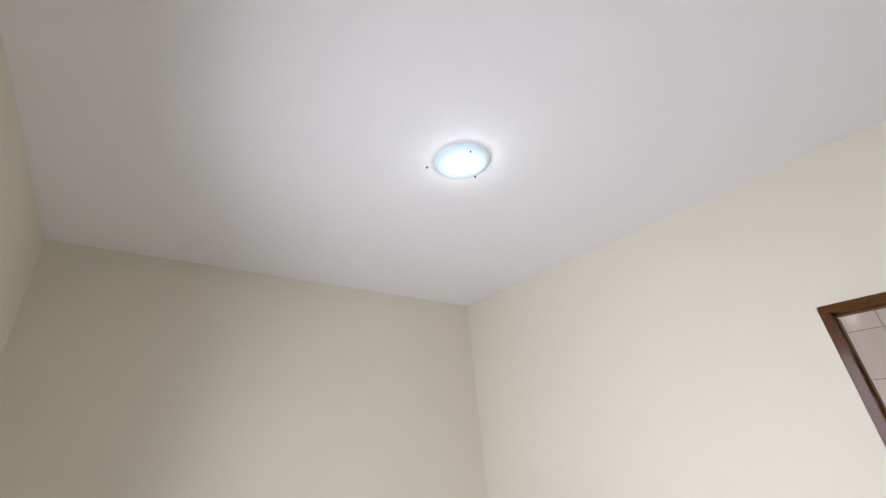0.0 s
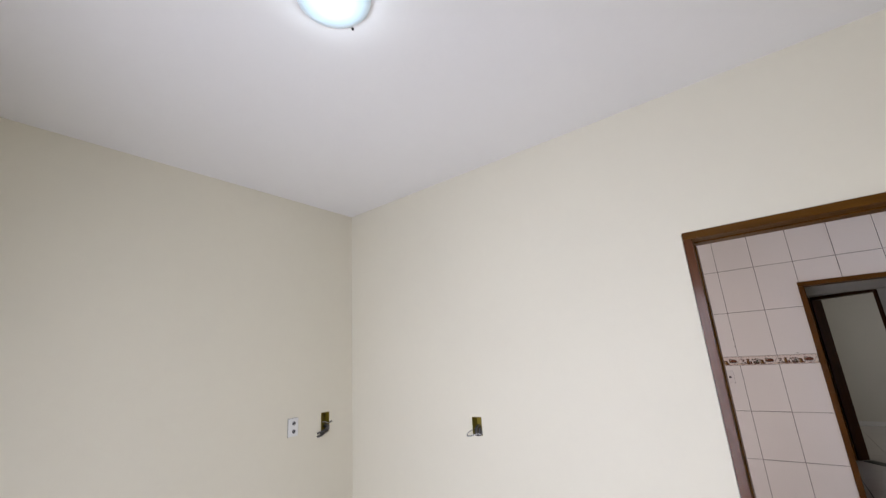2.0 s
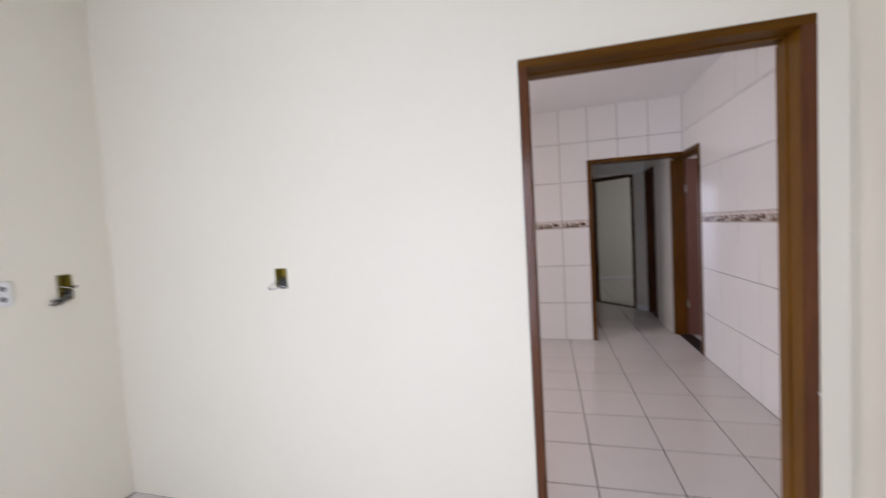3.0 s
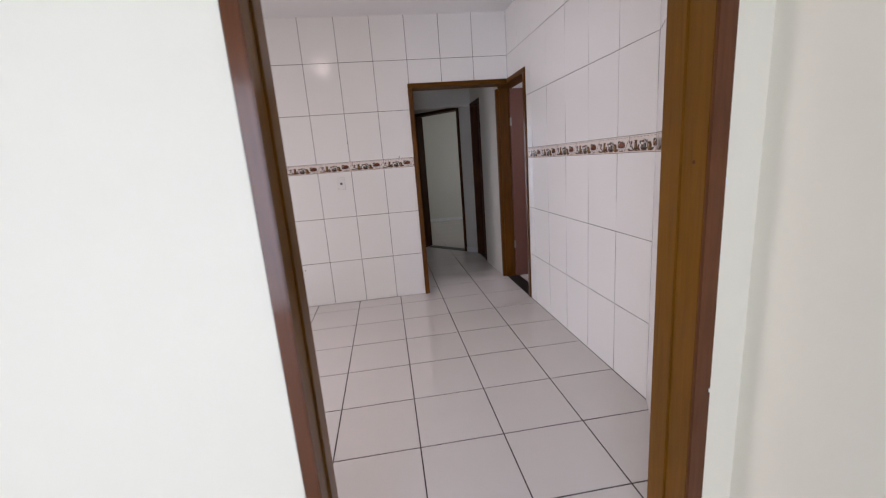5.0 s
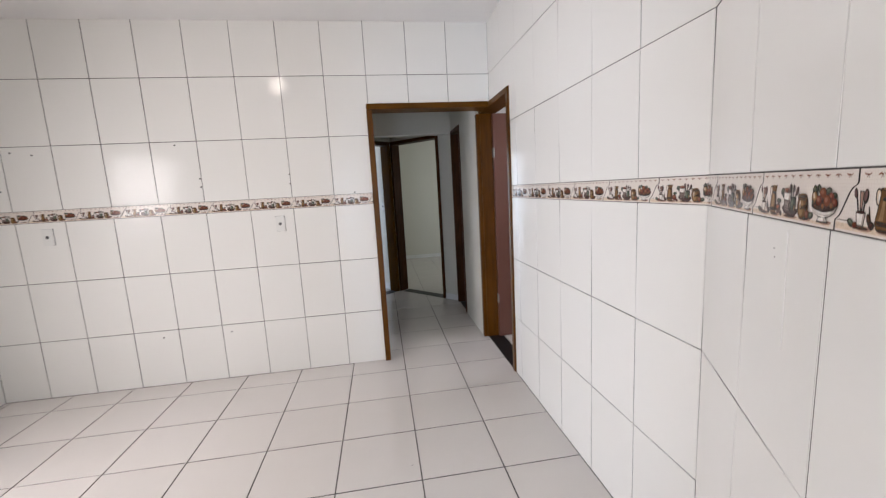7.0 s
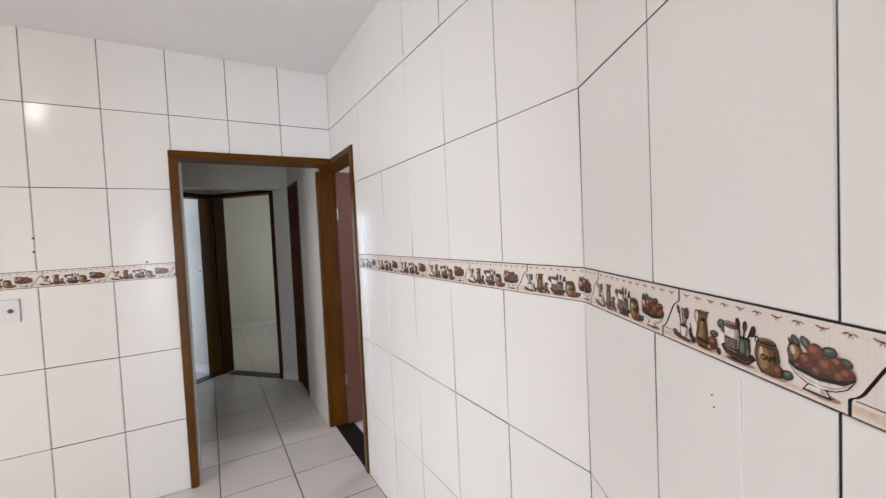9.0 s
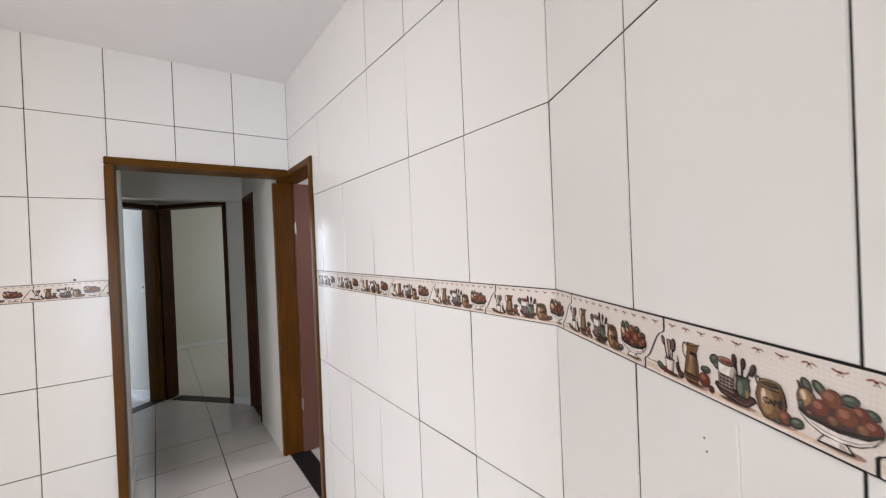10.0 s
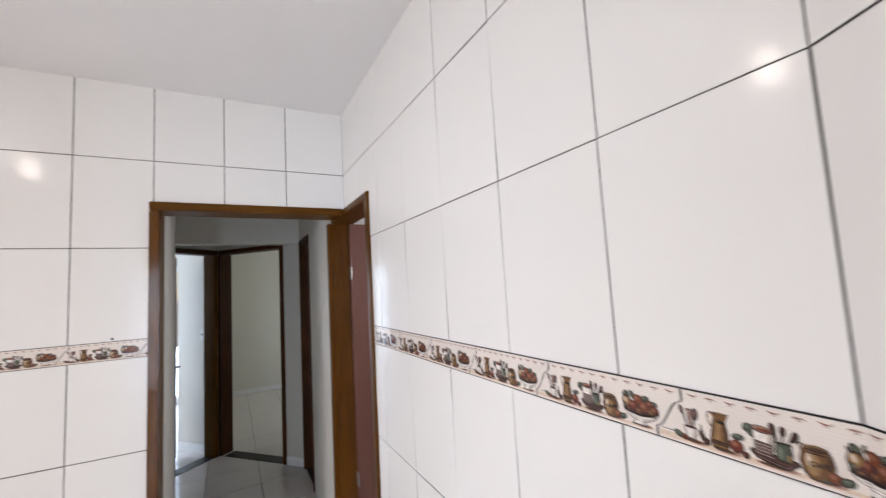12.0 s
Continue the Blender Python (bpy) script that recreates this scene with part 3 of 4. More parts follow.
# ---------------------------------------------------------------- ceiling lamps
def ceiling_lamp(name, place, bulb_mat, base_mat, label):
    ob = tagged(new(name), label, "ceiling lamp")
    ob.matrix_basis = pose(*place)
    part("base", lathe(bmesh.new(), [(0.115, 0.0), (0.119, -0.004), (0.116, -0.012), (0.102, -0.018), (0.062, -0.020)], (0, 0, 0)), base_mat, ob, "round plastic base with the dome's flare painted in")
    part("bulb", lathe(bmesh.new(), [(0.052, -0.016), (0.054, -0.022), (0.049, -0.030), (0.034, -0.037), (0.008, -0.040)], (0, 0, 0)), bulb_mat, ob, "lit white dome")
    for x, y in ((-0.114, -0.105), (0.084, -0.026), (-0.056, 0.126)):
        part("screw", disc(bmesh.new(), (x, y, -0.018 if math.hypot(x, y) < 0.1 else 0.0), (0, 0, -1), 0.0042, 0.005, 10), BLACK, ob, "small dark screw")
    return ob


ceiling_lamp("ceiling_lamp", (-1.018, 0.455, 2.765), COOL_BULB, COOL_BASE_GLOW, "round white ceiling lamp with a lit cool dome")
ceiling_lamp("ceiling_lamp", (-0.73, 3.60, 2.70), WARM_BULB, WARM_BASE_GLOW, "round white kitchen ceiling lamp with a lit warm dome")


# ---------------------------------------------------------------- sockets, wiring boxes, drill holes
def socket(m, w, h, faces, label):
    """A wall plate: x across, face towards -y, centred."""
    ob = tagged(new("socket"), label, "socket")
    ob.matrix_basis = m
    # slightly larger dark slab that draws the shadow line round the plate
    part("shadow_rim", boxed(-w / 2 - 0.0009, w / 2 + 0.0009, -0.004, 0, -h / 2 - 0.0009, h / 2 + 0.0009), GREY_PLASTIC, ob, "thin dark rim in place of the plate's shadow")
    part("plate", boxed(-w / 2, w / 2, -0.012, 0, -h / 2, h / 2, bevel=0.003), PLASTIC, ob)
    for z in faces:
        face = part("insert", boxed(-0.021, 0.021, -0.0145, -0.009, z - 0.014, z + 0.014, bevel=0.002), PLASTIC, ob)
        well = part("well", disc(bmesh.new(), (0, -0.0142, z), (0, -1, 0), 0.013, 0.0012, 6), GREY_PLASTIC, face, "grey hexagonal socket face")
        for dx in (-0.006, 0, 0.006):
            disc_bm = disc(bmesh.new(), (dx, -0.0152, z), (0, -1, 0), 0.0022, 0.0008, 8)
            pin = part("pin_hole", disc_bm, BLACK, face)
    return ob


LEFT_FACE = lambda y, z: frame2d((-2.62, y), (-2.62, y + 1))[0] @ pose(0, 0, z)
FAR_FACE = lambda x, z: pose(x, 5.089, z)
socket(LEFT_FACE(1.362, 1.234), 0.068, 0.108, (-0.024, 0.024), "white double socket plate on the cream wall")
socket(FAR_FACE(-2.12, 1.222), 0.072, 0.118, (0.0,), "white socket plate on the tiled wall")
socket(FAR_FACE(-0.515, 1.216), 0.068, 0.118, (0.0,), "white socket plate on the tiled wall")
socket(frame2d(along(APEX, -WING, 1), APEX)[0] @ pose(0.78, 0, 1.215), 0.06, 0.11, (0.0,), "white switch plate beside the doorway")


def wiring_box(m, w, h, seed, bundle, label):
    """An open wall box: a yellow sleeve in the wall with loose wires hanging out. Face towards -y."""
    rnd = random.Random(seed)
    ob = tagged(new("wiring_box"), label, "wiring box")
    ob.matrix_basis = m
    bb, t = bmesh.new(), 0.003
    box(bb, -w / 2, w / 2, 0.046, 0.05, -h / 2, h / 2)
    for a in (-w / 2, w / 2 - t):
        box(bb, a, a + t, -0.001, 0.046, -h / 2, h / 2)
    for a in (-h / 2, h / 2 - t):
        box(bb, -w / 2 + t, w / 2 - t, -0.001, 0.046, a, a + t)
    part("sleeve", bb, YELLOW_BOX, ob, "yellow plastic sleeve")
    def strand(pts, r, mat=WIRE, label=""):
        cu = bpy.data.curves.new("wire", "CURVE")
        cu.dimensions, cu.bevel_depth, cu.bevel_resolution, cu.resolution_u, cu.use_fill_caps = "3D", r, 2, 6, True
        sp = cu.splines.new("BEZIER")
        sp.bezier_points.add(len(pts) - 1)
        for p, q in zip(sp.bezier_points, pts):
            p.co, p.handle_left_type, p.handle_right_type = q, "AUTO", "AUTO"
        cu.materials.append(mat)
        tmp = bpy.data.objects.new("wire", cu)
        me = bpy.data.meshes.new_from_object(tmp)
        bpy.data.objects.remove(tmp)
        wire = new("wire", me)
        wire.parent = ob
        if label:
            wire["label"] = label

    if bundle:
        # a bundle of cut ends that leans out and down to one side and frays
        for k in range(7):
            a, b = rnd.uniform(-0.009, 0.009), rnd.uniform(-0.008, 0.008)
            out, drop = rnd.uniform(-0.006, 0.024), rnd.uniform(-0.014, 0.010)
            strand([(0.024 + a, 0.038, -0.022 + b), (0.018 + a, -0.004, -0.034 + b), (-0.022 + a, -0.020 + b, -0.052 + b), (-0.058 - out + a, -0.024 + b, -0.068 + drop)], rnd.uniform(0.0042, 0.0066), (WIRE, DARK_WIRE)[k % 2])
        strand([(0.010, 0.02, 0.0), (0.026, -0.010, -0.006), (0.040, -0.022, 0.004)], 0.0040, DARK_WIRE)
        strand([(0.030, -0.004, -0.010), (0.0, -0.010, 0.000), (-0.026, -0.006, 0.006)], 0.0018, PLASTIC, "pale thin wire across the box")
    else:
        # thin wires that loop out beside the box and back to the cut ends
        for k in range(3):
            d = rnd.uniform(-0.006, 0.006)
            strand([(0.006 + d, 0.03, -0.010), (-0.004 + d, -0.010, -0.014), (-0.040 + d, -0.022, -0.026 + d), (-0.058 + d, -0.020, -0.046 + d), (-0.030, -0.016, -0.047 + d), (0.004, -0.012, -0.040)], 0.0011, (WIRE, DARK_WIRE, PLASTIC)[k])
        for k in range(6):
            d, e = 0.0085 * k, rnd.uniform(-0.006, 0.008)
            strand([(-0.016 + d, 0.036, 0.000 + e), (-0.014 + d, 0.008, -0.010 + e), (-0.012 + d, -0.006, -0.040 + 0.5 * e)], 0.0036, (DARK_WIRE, WIRE)[k % 2])
        strand([(-0.034, -0.010, -0.044), (-0.006, -0.016, -0.040), (0.014, -0.014, -0.037), (0.030, -0.008, -0.044)], 0.0016, PLASTIC, "pale thin wire across the box")
        part("stub", boxed(-0.010, 0.026, -0.010, 0.010, -h / 2 - 0.001, -h / 2 + 0.010, bevel=0.004), DARK_WIRE, ob, "dark taped wire ends")
    return ob


wiring_box(pose(-1.531, 1.842, 1.215), 0.064, 0.098, 3, False, "open yellow wiring box with loose grey wires")
wiring_box(LEFT_FACE(1.608, 1.228), 0.064, 0.125, 5, True, "open yellow wiring box with loose grey wires")

for x, z in ((-1.474, 0.388), (-0.978, 0.384), (-1.195, 1.838), (-1.053, 1.589), (-1.054, 1.527), (-0.41, 1.592), (-0.412, 1.519), (-2.125, 1.802), (-2.256, 1.823), (0.071, 1.428), (-2.36, 1.56), (-2.5, 2.08)):
    plug = link_mesh("wall_plug", disc(disc(bmesh.new(), (0, 0.0, 0), (0, -1, 0), 0.0058, 0.0022, 12), (0, -0.002, 0), (0, -1, 0), 0.0026, 0.002, 8), BLACK)
    plug.matrix_basis = pose(x, 5.0895, z)
    tagged(plug, "small dark wall plug in the tiled wall", "wall plug", group="wall plugs in the tiled wall")


# a run of white grout and two pinholes on the short angled wall
ANGLED_M = frame2d(BEND, JAMB_END)[0]
sb = bmesh.new()
for k in range(9):
    u, w, z = 0.5062 + 0.0006 * k + 0.0004 * math.sin(2.1 * k), 0.0026 + 0.0008 * math.sin(1.3 * k + 1), 1.314 - 0.024 * k
    box(sb, u - w / 2, u + w / 2, -0.0069, -0.0052, z - 0.0245, z)
streak = link_mesh("grout_streak", sb, WHITE_DRIP)
streak.matrix_basis = ANGLED_M
tagged(streak, "thin dried white streak run down a tile", "streak")
for u, z in ((0.4555, 1.2745), (0.4593, 1.2590)):
    hole = link_mesh("pinhole", disc(bmesh.new(), (0, 0, 0), (0, -1, 0), 0.0011, 0.0012, 10), BLACK)
    hole.matrix_basis = ANGLED_M @ pose(u, -0.0056, z)
    tagged(hole, "tiny dark chip in the white glaze", "pinhole", group="pinholes in the angled wall")


for x, y, turn in ((0.254, 2.163, 20), (-0.239, 2.132, 75), (0.326, 3.712, 40)):
    chip = link_mesh("floor_chip", disc(bmesh.new(), (0, 0, 0), (0, 0, 1), 0.0032, 0.0006, 9, 0.0026), BLACK)
    chip.matrix_basis = pose(x, y, 0.0, 0, 0, turn) @ Matrix.Diagonal((1.7, 0.6, 1, 1))
    tagged(chip, "tiny dark chip in a white floor tile", "chip", group="chips in the kitchen floor")


# ---------------------------------------------------------------- tiles
tile_wall(wall_kitchen_far, (-2.62, 5.095), (1.20, 5.095), [2.62 + 0.228 + 0.318 * k for k in range(-9, 4)], [(0.231 + 2.62, 3.9, 0.0, 2.085)], 0.0035)
tile_wall(wall_kitchen_right, (1.205, 5.09), (1.205, 2.8314), [2.26 - 0.3255 * k for k in range(0, 7)], [(-1, 5.09 - 4.581, 0.0, 2.10)])
tile_wall(wall_kitchen_angled, TURN, JAMB_END, [0.3115, 0.6285, 0.9465], joint=0.0026)
tile_wall(wall_kitchen_left, (-2.625, 1.985), (-2.625, 5.09), [0.14 + 0.32 * k for k in range(0, 10)], [(2.40 - 1.985, 3.40 - 1.985, 0.82, 2.06)], 0.0030)
tile_wall(wall_entry, JAMB_END, (-2.62, 1.98), [0.41 + 0.318 * k for k in range(0, 10)], [(ENTRY_U(0.663), ENTRY_U(-0.346), 0.0, 2.087)])

# the printed border: utensils, jug, pots, coffee jar and a bowl of fruit on each piece
BW, BH, SHIFT = 0.300, BORDER_ROW[1] - BORDER_ROW[0] - 0.0022, 0.046


def edge_curve(u):
    """The swung joint, from the top down."""
    h = BH
    pts = [(0, h), (0, h * 0.80), (-0.003, h * 0.755), (-0.010, h * 0.72), (-0.016, h * 0.65), (-0.025, h * 0.47), (-0.034, h * 0.29), (-0.039, h * 0.23), (-0.044, h * 0.20), (-SHIFT, h * 0.17), (-SHIFT, 0)]
    return [(u + x, z) for x, z in pts]


def ellipse(cx, cz, rx, rz, n=14, turn=0.0):
    c, s = math.cos(turn), math.sin(turn)
    return [(cx + rx * math.cos(a) * c - rz * math.sin(a) * s, cz + rx * math.cos(a) * s + rz * math.sin(a) * c) for a in (2 * math.pi * k / n for k in range(n))]


def grown(poly, by):
    cx, cz = sum(p[0] for p in poly) / len(poly), sum(p[1] for p in poly) / len(poly)
    out = []
    for x, z in poly:
        d = math.hypot(x - cx, z - cz) or 1
        out.append((x + (x - cx) / d * by, z + (z - cz) / d * by))
    return out


def ball(cx, cz, r, c, light="blush"):
    """A round fruit with a dark underside, a body and a lit side."""
    return [("plum", ellipse(cx, cz, r, r), False), (c, ellipse(cx - r * 0.10, cz + r * 0.14, r * 0.86, r * 0.82), False), (light, ellipse(cx - r * 0.26, cz + r * 0.30, r * 0.45, r * 0.38, 10), False)]


def leaf(cx, cz, rx, rz, turn):
    return [("outline", ellipse(cx, cz, rx, rz, 12, turn), False), ("green", ellipse(cx + 0.0003, cz + 0.0004, rx * 0.84, rz * 0.76, 12, turn), False), ("pale_green", ellipse(cx - 0.0008, cz + rz * 0.25, rx * 0.5, rz * 0.3, 8, turn), False)]


def tapered(x, z0, z1, w0, w1, lean=0.0):
    """An upright strip from z0 to z1 that widens from w0 to w1 and leans."""
    return [(x - w0 / 2, z0), (x + w0 / 2, z0), (x + lean + w1 / 2, z1), (x + lean - w1 / 2, z1)]


def brush(x, z0, z1, lean, head, ink="mauve"):
    """A kitchen utensil: a thin dark handle with a rounded head."""
    tip = (x + lean, z1)
    return [("outline", tapered(x, z0, z1, 0.0024, 0.0034, lean), False), ("outline", ellipse(tip[0], tip[1] - head * 0.8, head * 0.62, head * 1.15, 12, -lean * 30), False), (ink, ellipse(tip[0] - 0.0006, tip[1] - head * 0.7, head * 0.40, head * 0.85, 10, -lean * 30), False)]


def decor():
    """Flat printed shapes as (ink, outline, has_line), back to front, in metres from the piece's lower left."""
    s = []
    # row of small sprigs along the top
    for k in range(11):
        x, up = 0.0175 + 0.0264 * k, 1 if k % 2 else -1
        s += [("blush", ellipse(x - 0.0042, 0.0772, 0.0036, 0.0011, 8, 0.35 * up), False), ("rose", ellipse(x + 0.0044, 0.0770, 0.0034, 0.0010, 8, -0.45 * up), False), ("orange", ellipse(x, 0.0765, 0.0022, 0.0013, 8), False), ("rose", ellipse(x - 0.0014, 0.0738, 0.0018, 0.0008, 8, 1.0), False), ("grey", ellipse(x + 0.0016, 0.0738, 0.0018, 0.0008, 8, -1.0), False)]
    # table edge with its line, and the shadows on it
    s += [("sand", [(-0.0425, 0.0035), (0.046, 0.003), (0.150, 0.004), (0.243, 0.003), (0.243, 0.006), (0.160, 0.010), (0.080, 0.012), (-0.018, 0.012), (-0.0425, 0.0125)], False)]
    s += [("outline", [(-0.0400, 0.0158), (-0.016, 0.0152), (-0.016, 0.0162), (-0.0400, 0.0167)], False)]
    for x, w in ((0.012, 0.024), (0.055, 0.026), (0.115, 0.034), (0.165, 0.026), (0.222, 0.026)):
        s += [("rose", ellipse(x + 0.006, 0.0082, w * 0.72, 0.0034), False), ("brown", ellipse(x + 0.003, 0.0085, w * 0.55, 0.0020), False)]
    # white crock with brush, spatula and spoon
    s += brush(0.0060, 0.026, 0.0575, -0.0080, 0.0062) + [("outline", tapered(0.0108, 0.026, 0.056, 0.0036, 0.0090, -0.0010), False), ("rose", tapered(0.0106, 0.034, 0.0545, 0.0024, 0.0058, -0.0006), False)] + brush(0.0150, 0.026, 0.0560, 0.0035, 0.0085)
    s += [("shade", [(0.0045, 0.012), (0.0165, 0.012), (0.0195, 0.0285), (0.0015, 0.0285)], True), ("white", [(0.0060, 0.0135), (0.0135, 0.0135), (0.0150, 0.0270), (0.0030, 0.0270)], False), ("plum", ellipse(0.0105, 0.0288, 0.0092, 0.0021), False)]
    s += leaf(-0.0085, 0.0140, 0.0082, 0.0052, -0.45) + ball(0.0005, 0.0112, 0.0050, "red", "orange")
    # dark peppers between crock and jug
    s += [("outline", ellipse(0.0275, 0.0200, 0.0042, 0.0088, 12, 0.35), False), ("brown", ellipse(0.0270, 0.0210, 0.0026, 0.0062, 10, 0.35), False), ("outline", ellipse(0.0330, 0.0135, 0.0058, 0.0054, 12), False), ("plum", ellipse(0.0325, 0.0142, 0.0042, 0.0038, 10), False), ("outline", tapered(0.0285, 0.026, 0.037, 0.0030, 0.0016, -0.0026), False)]
    # jug with a pale handle, a spout and two bands
    jug = [(0.0425, 0.0105), (0.0625, 0.0105), (0.0648, 0.0200), (0.0628, 0.0350), (0.0612, 0.0470), (0.0665, 0.0600), (0.0620, 0.0585), (0.0455, 0.0590), (0.0458, 0.0500), (0.0432, 0.0350), (0.0392, 0.0190)]
    s += [("outline", ellipse(0.0422, 0.0490, 0.0058, 0.0112, 14, 0.12), False), ("sand", ellipse(0.0422, 0.0490, 0.0041, 0.0092, 12, 0.12), False), ("white", ellipse(0.0430, 0.0480, 0.0019, 0.0064, 10, 0.12), False)]
    s += [("tan", jug, True), ("light_tan", [(0.0450, 0.0210), (0.0530, 0.0210), (0.0545, 0.0440), (0.0500, 0.0460), (0.0478, 0.0330)], False), ("brown", [(0.0605, 0.0130), (0.0640, 0.0200), (0.0615, 0.0360), (0.0605, 0.0480), (0.0580, 0.0430), (0.0588, 0.0250)], False)]
    s += [("outline", [(0.0415, 0.0150), (0.0640, 0.0140), (0.0646, 0.0190), (0.0405, 0.0205)], False), ("brown", [(0.0422, 0.0160), (0.0630, 0.0152), (0.0634, 0.0176), (0.0414, 0.0190)], False), ("outline", [(0.0490, 0.0455), (0.0610, 0.0440), (0.0614, 0.0480), (0.0560, 0.0500), (0.0500, 0.0490)], False), ("outline", ellipse(0.0545, 0.0588, 0.0078, 0.0022), False), ("light_tan", ellipse(0.0545, 0.0592, 0.0060, 0.0012), False)]
    s += leaf(0.0765, 0.0330, 0.0085, 0.0048, 0.10) + ball(0.0740, 0.0195, 0.0096, "red") + [("outline", tapered(0.0745, 0.0280, 0.0335, 0.0014, 0.0012, 0.0012), False)] + ball(0.0850, 0.0112, 0.0050, "plum", "red")
    # dark tray
    s += [("outline", [(0.0900, 0.0215), (0.0930, 0.0255), (0.1440, 0.0225), (0.1475, 0.0180), (0.1360, 0.0085), (0.1265, 0.0070), (0.0980, 0.0130)], False), ("plum", [(0.0925, 0.0210), (0.0945, 0.0235), (0.1430, 0.0205), (0.1450, 0.0180), (0.1350, 0.0120), (0.1000, 0.0160)], False), ("mauve", [(0.0985, 0.0150), (0.1300, 0.0095), (0.1385, 0.0125), (0.1370, 0.0135), (0.1300, 0.0108), (0.0990, 0.0162)], False)]
    # canister with a red lid, white above and dark checks below
    s += leaf(0.0905, 0.0500, 0.0075, 0.0064, 0.5) + leaf(0.0935, 0.0430, 0.0056, 0.0036, -0.6) + [("shade", [(0.0975, 0.0200), (0.1165, 0.0180), (0.1195, 0.0500), (0.0960, 0.0515)], True), ("white", [(0.0975, 0.0360), (0.1120, 0.0350), (0.1140, 0.0480), (0.0972, 0.0490)], False), ("plum", [(0.0980, 0.0205), (0.1165, 0.0190), (0.1178, 0.0350), (0.0975, 0.0370)], False)]
    for k in range(3):
        s += [("grey", tapered(0.1015 + 0.0050 * k, 0.0215, 0.0345, 0.0009, 0.0009, 0.0003 * k), False), ("grey", [(0.0985, 0.0245 + 0.0040 * k), (0.1165, 0.0233 + 0.0040 * k), (0.1165, 0.0240 + 0.0040 * k), (0.0985, 0.0252 + 0.0040 * k)], False)]
    s += [("outline", ellipse(0.1075, 0.0520, 0.0128, 0.0050, 16, -0.06), False), ("rose", ellipse(0.1075, 0.0524, 0.0110, 0.0038, 14, -0.06), False), ("red", ellipse(0.1085, 0.0518, 0.0092, 0.0026, 12, -0.06), False), ("blush", ellipse(0.1050, 0.0532, 0.0050, 0.0013, 10, -0.06), False)]
    # green pot with three brushes
    s += brush(0.1240, 0.036, 0.0620, -0.0045, 0.0062, "plum") + brush(0.1285, 0.036, 0.0605, 0.0025, 0.0060, "plum") + brush(0.1330, 0.036, 0.0570, 0.0100, 0.0068, "plum")
    s += [("outline", [(0.1225, 0.0175), (0.1370, 0.0165), (0.1400, 0.0280), (0.1385, 0.0370), (0.1400, 0.0410), (0.1200, 0.0415), (0.1215, 0.0370), (0.1195, 0.0280)], False), ("green", [(0.1240, 0.0190), (0.1355, 0.0182), (0.1382, 0.0280), (0.1365, 0.0370), (0.1380, 0.0398), (0.1220, 0.0402), (0.1232, 0.0370), (0.1212, 0.0280)], False), ("pale_green", ellipse(0.1262, 0.0285, 0.0034, 0.0085), False), ("light_tan", ellipse(0.1352, 0.0235, 0.0018, 0.0045), False), ("outline", ellipse(0.1300, 0.0406, 0.0080, 0.0014), False)]
    # storage jar with a small handle
    jar = [(0.1560, 0.0085), (0.1715, 0.0085), (0.1765, 0.0150), (0.1790, 0.0280), (0.1770, 0.0380), (0.1738, 0.0440), (0.1515, 0.0450), (0.1490, 0.0380), (0.1468, 0.0280), (0.1500, 0.0150)]
    s += [("outline", ellipse(0.1495, 0.0435, 0.0036, 0.0056, 12, 0.3), False), ("sand", ellipse(0.1497, 0.0435, 0.0018, 0.0036, 10, 0.3), False), ("tan", jar, True), ("light_tan", ellipse(0.1585, 0.0260, 0.0075, 0.0145), False), ("sand", ellipse(0.1550, 0.0300, 0.0026, 0.0080), False), ("brown", [(0.1712, 0.0105), (0.1752, 0.0155), (0.1775, 0.0280), (0.1755, 0.0380), (0.1728, 0.0345), (0.1732, 0.0200)], False)]
    s += [("outline", ellipse(0.1628, 0.0445, 0.0130, 0.0042, 16), False), ("light_tan", ellipse(0.1628, 0.0452, 0.0112, 0.0028, 14), False), ("brown", ellipse(0.1632, 0.0445, 0.0094, 0.0020, 12), False), ("outline", ellipse(0.1628, 0.0385, 0.0128, 0.0009, 14), False)]
    s += ball(0.1785, 0.0150, 0.0074, "orange") + leaf(0.1895, 0.0150, 0.0078, 0.0056, 0.25) + leaf(0.1700, 0.0090, 0.0042, 0.0022, -0.3)
    # footed bowl of fruit with leaves
    s += leaf(0.2000, 0.0550, 0.0085, 0.0050, -1.1) + leaf(0.2115, 0.0565, 0.0085, 0.0048, -0.9) + leaf(0.2360, 0.0540, 0.0080, 0.0056, 0.2) + leaf(0.2520, 0.0480, 0.0064, 0.0044, -0.3)
    s += [("outline", ellipse(0.2000, 0.0410, 0.0098, 0.0135, 14, 0.25), False), ("tan", ellipse(0.1998, 0.0412, 0.0084, 0.0118, 12, 0.25), False), ("light_tan", ellipse(0.1982, 0.0430, 0.0055, 0.0090, 12, 0.25), False), ("sand", ellipse(0.1968, 0.0460, 0.0024, 0.0048, 10, 0.25), False), ("outline", tapered(0.1945, 0.0510, 0.0580, 0.0040, 0.0018, -0.0030), False)]
    s += [("plum", [(0.1930, 0.0300), (0.2050, 0.0420), (0.2230, 0.0500), (0.2420, 0.0460), (0.2590, 0.0370), (0.2560, 0.0290), (0.2200, 0.0220)], False)]
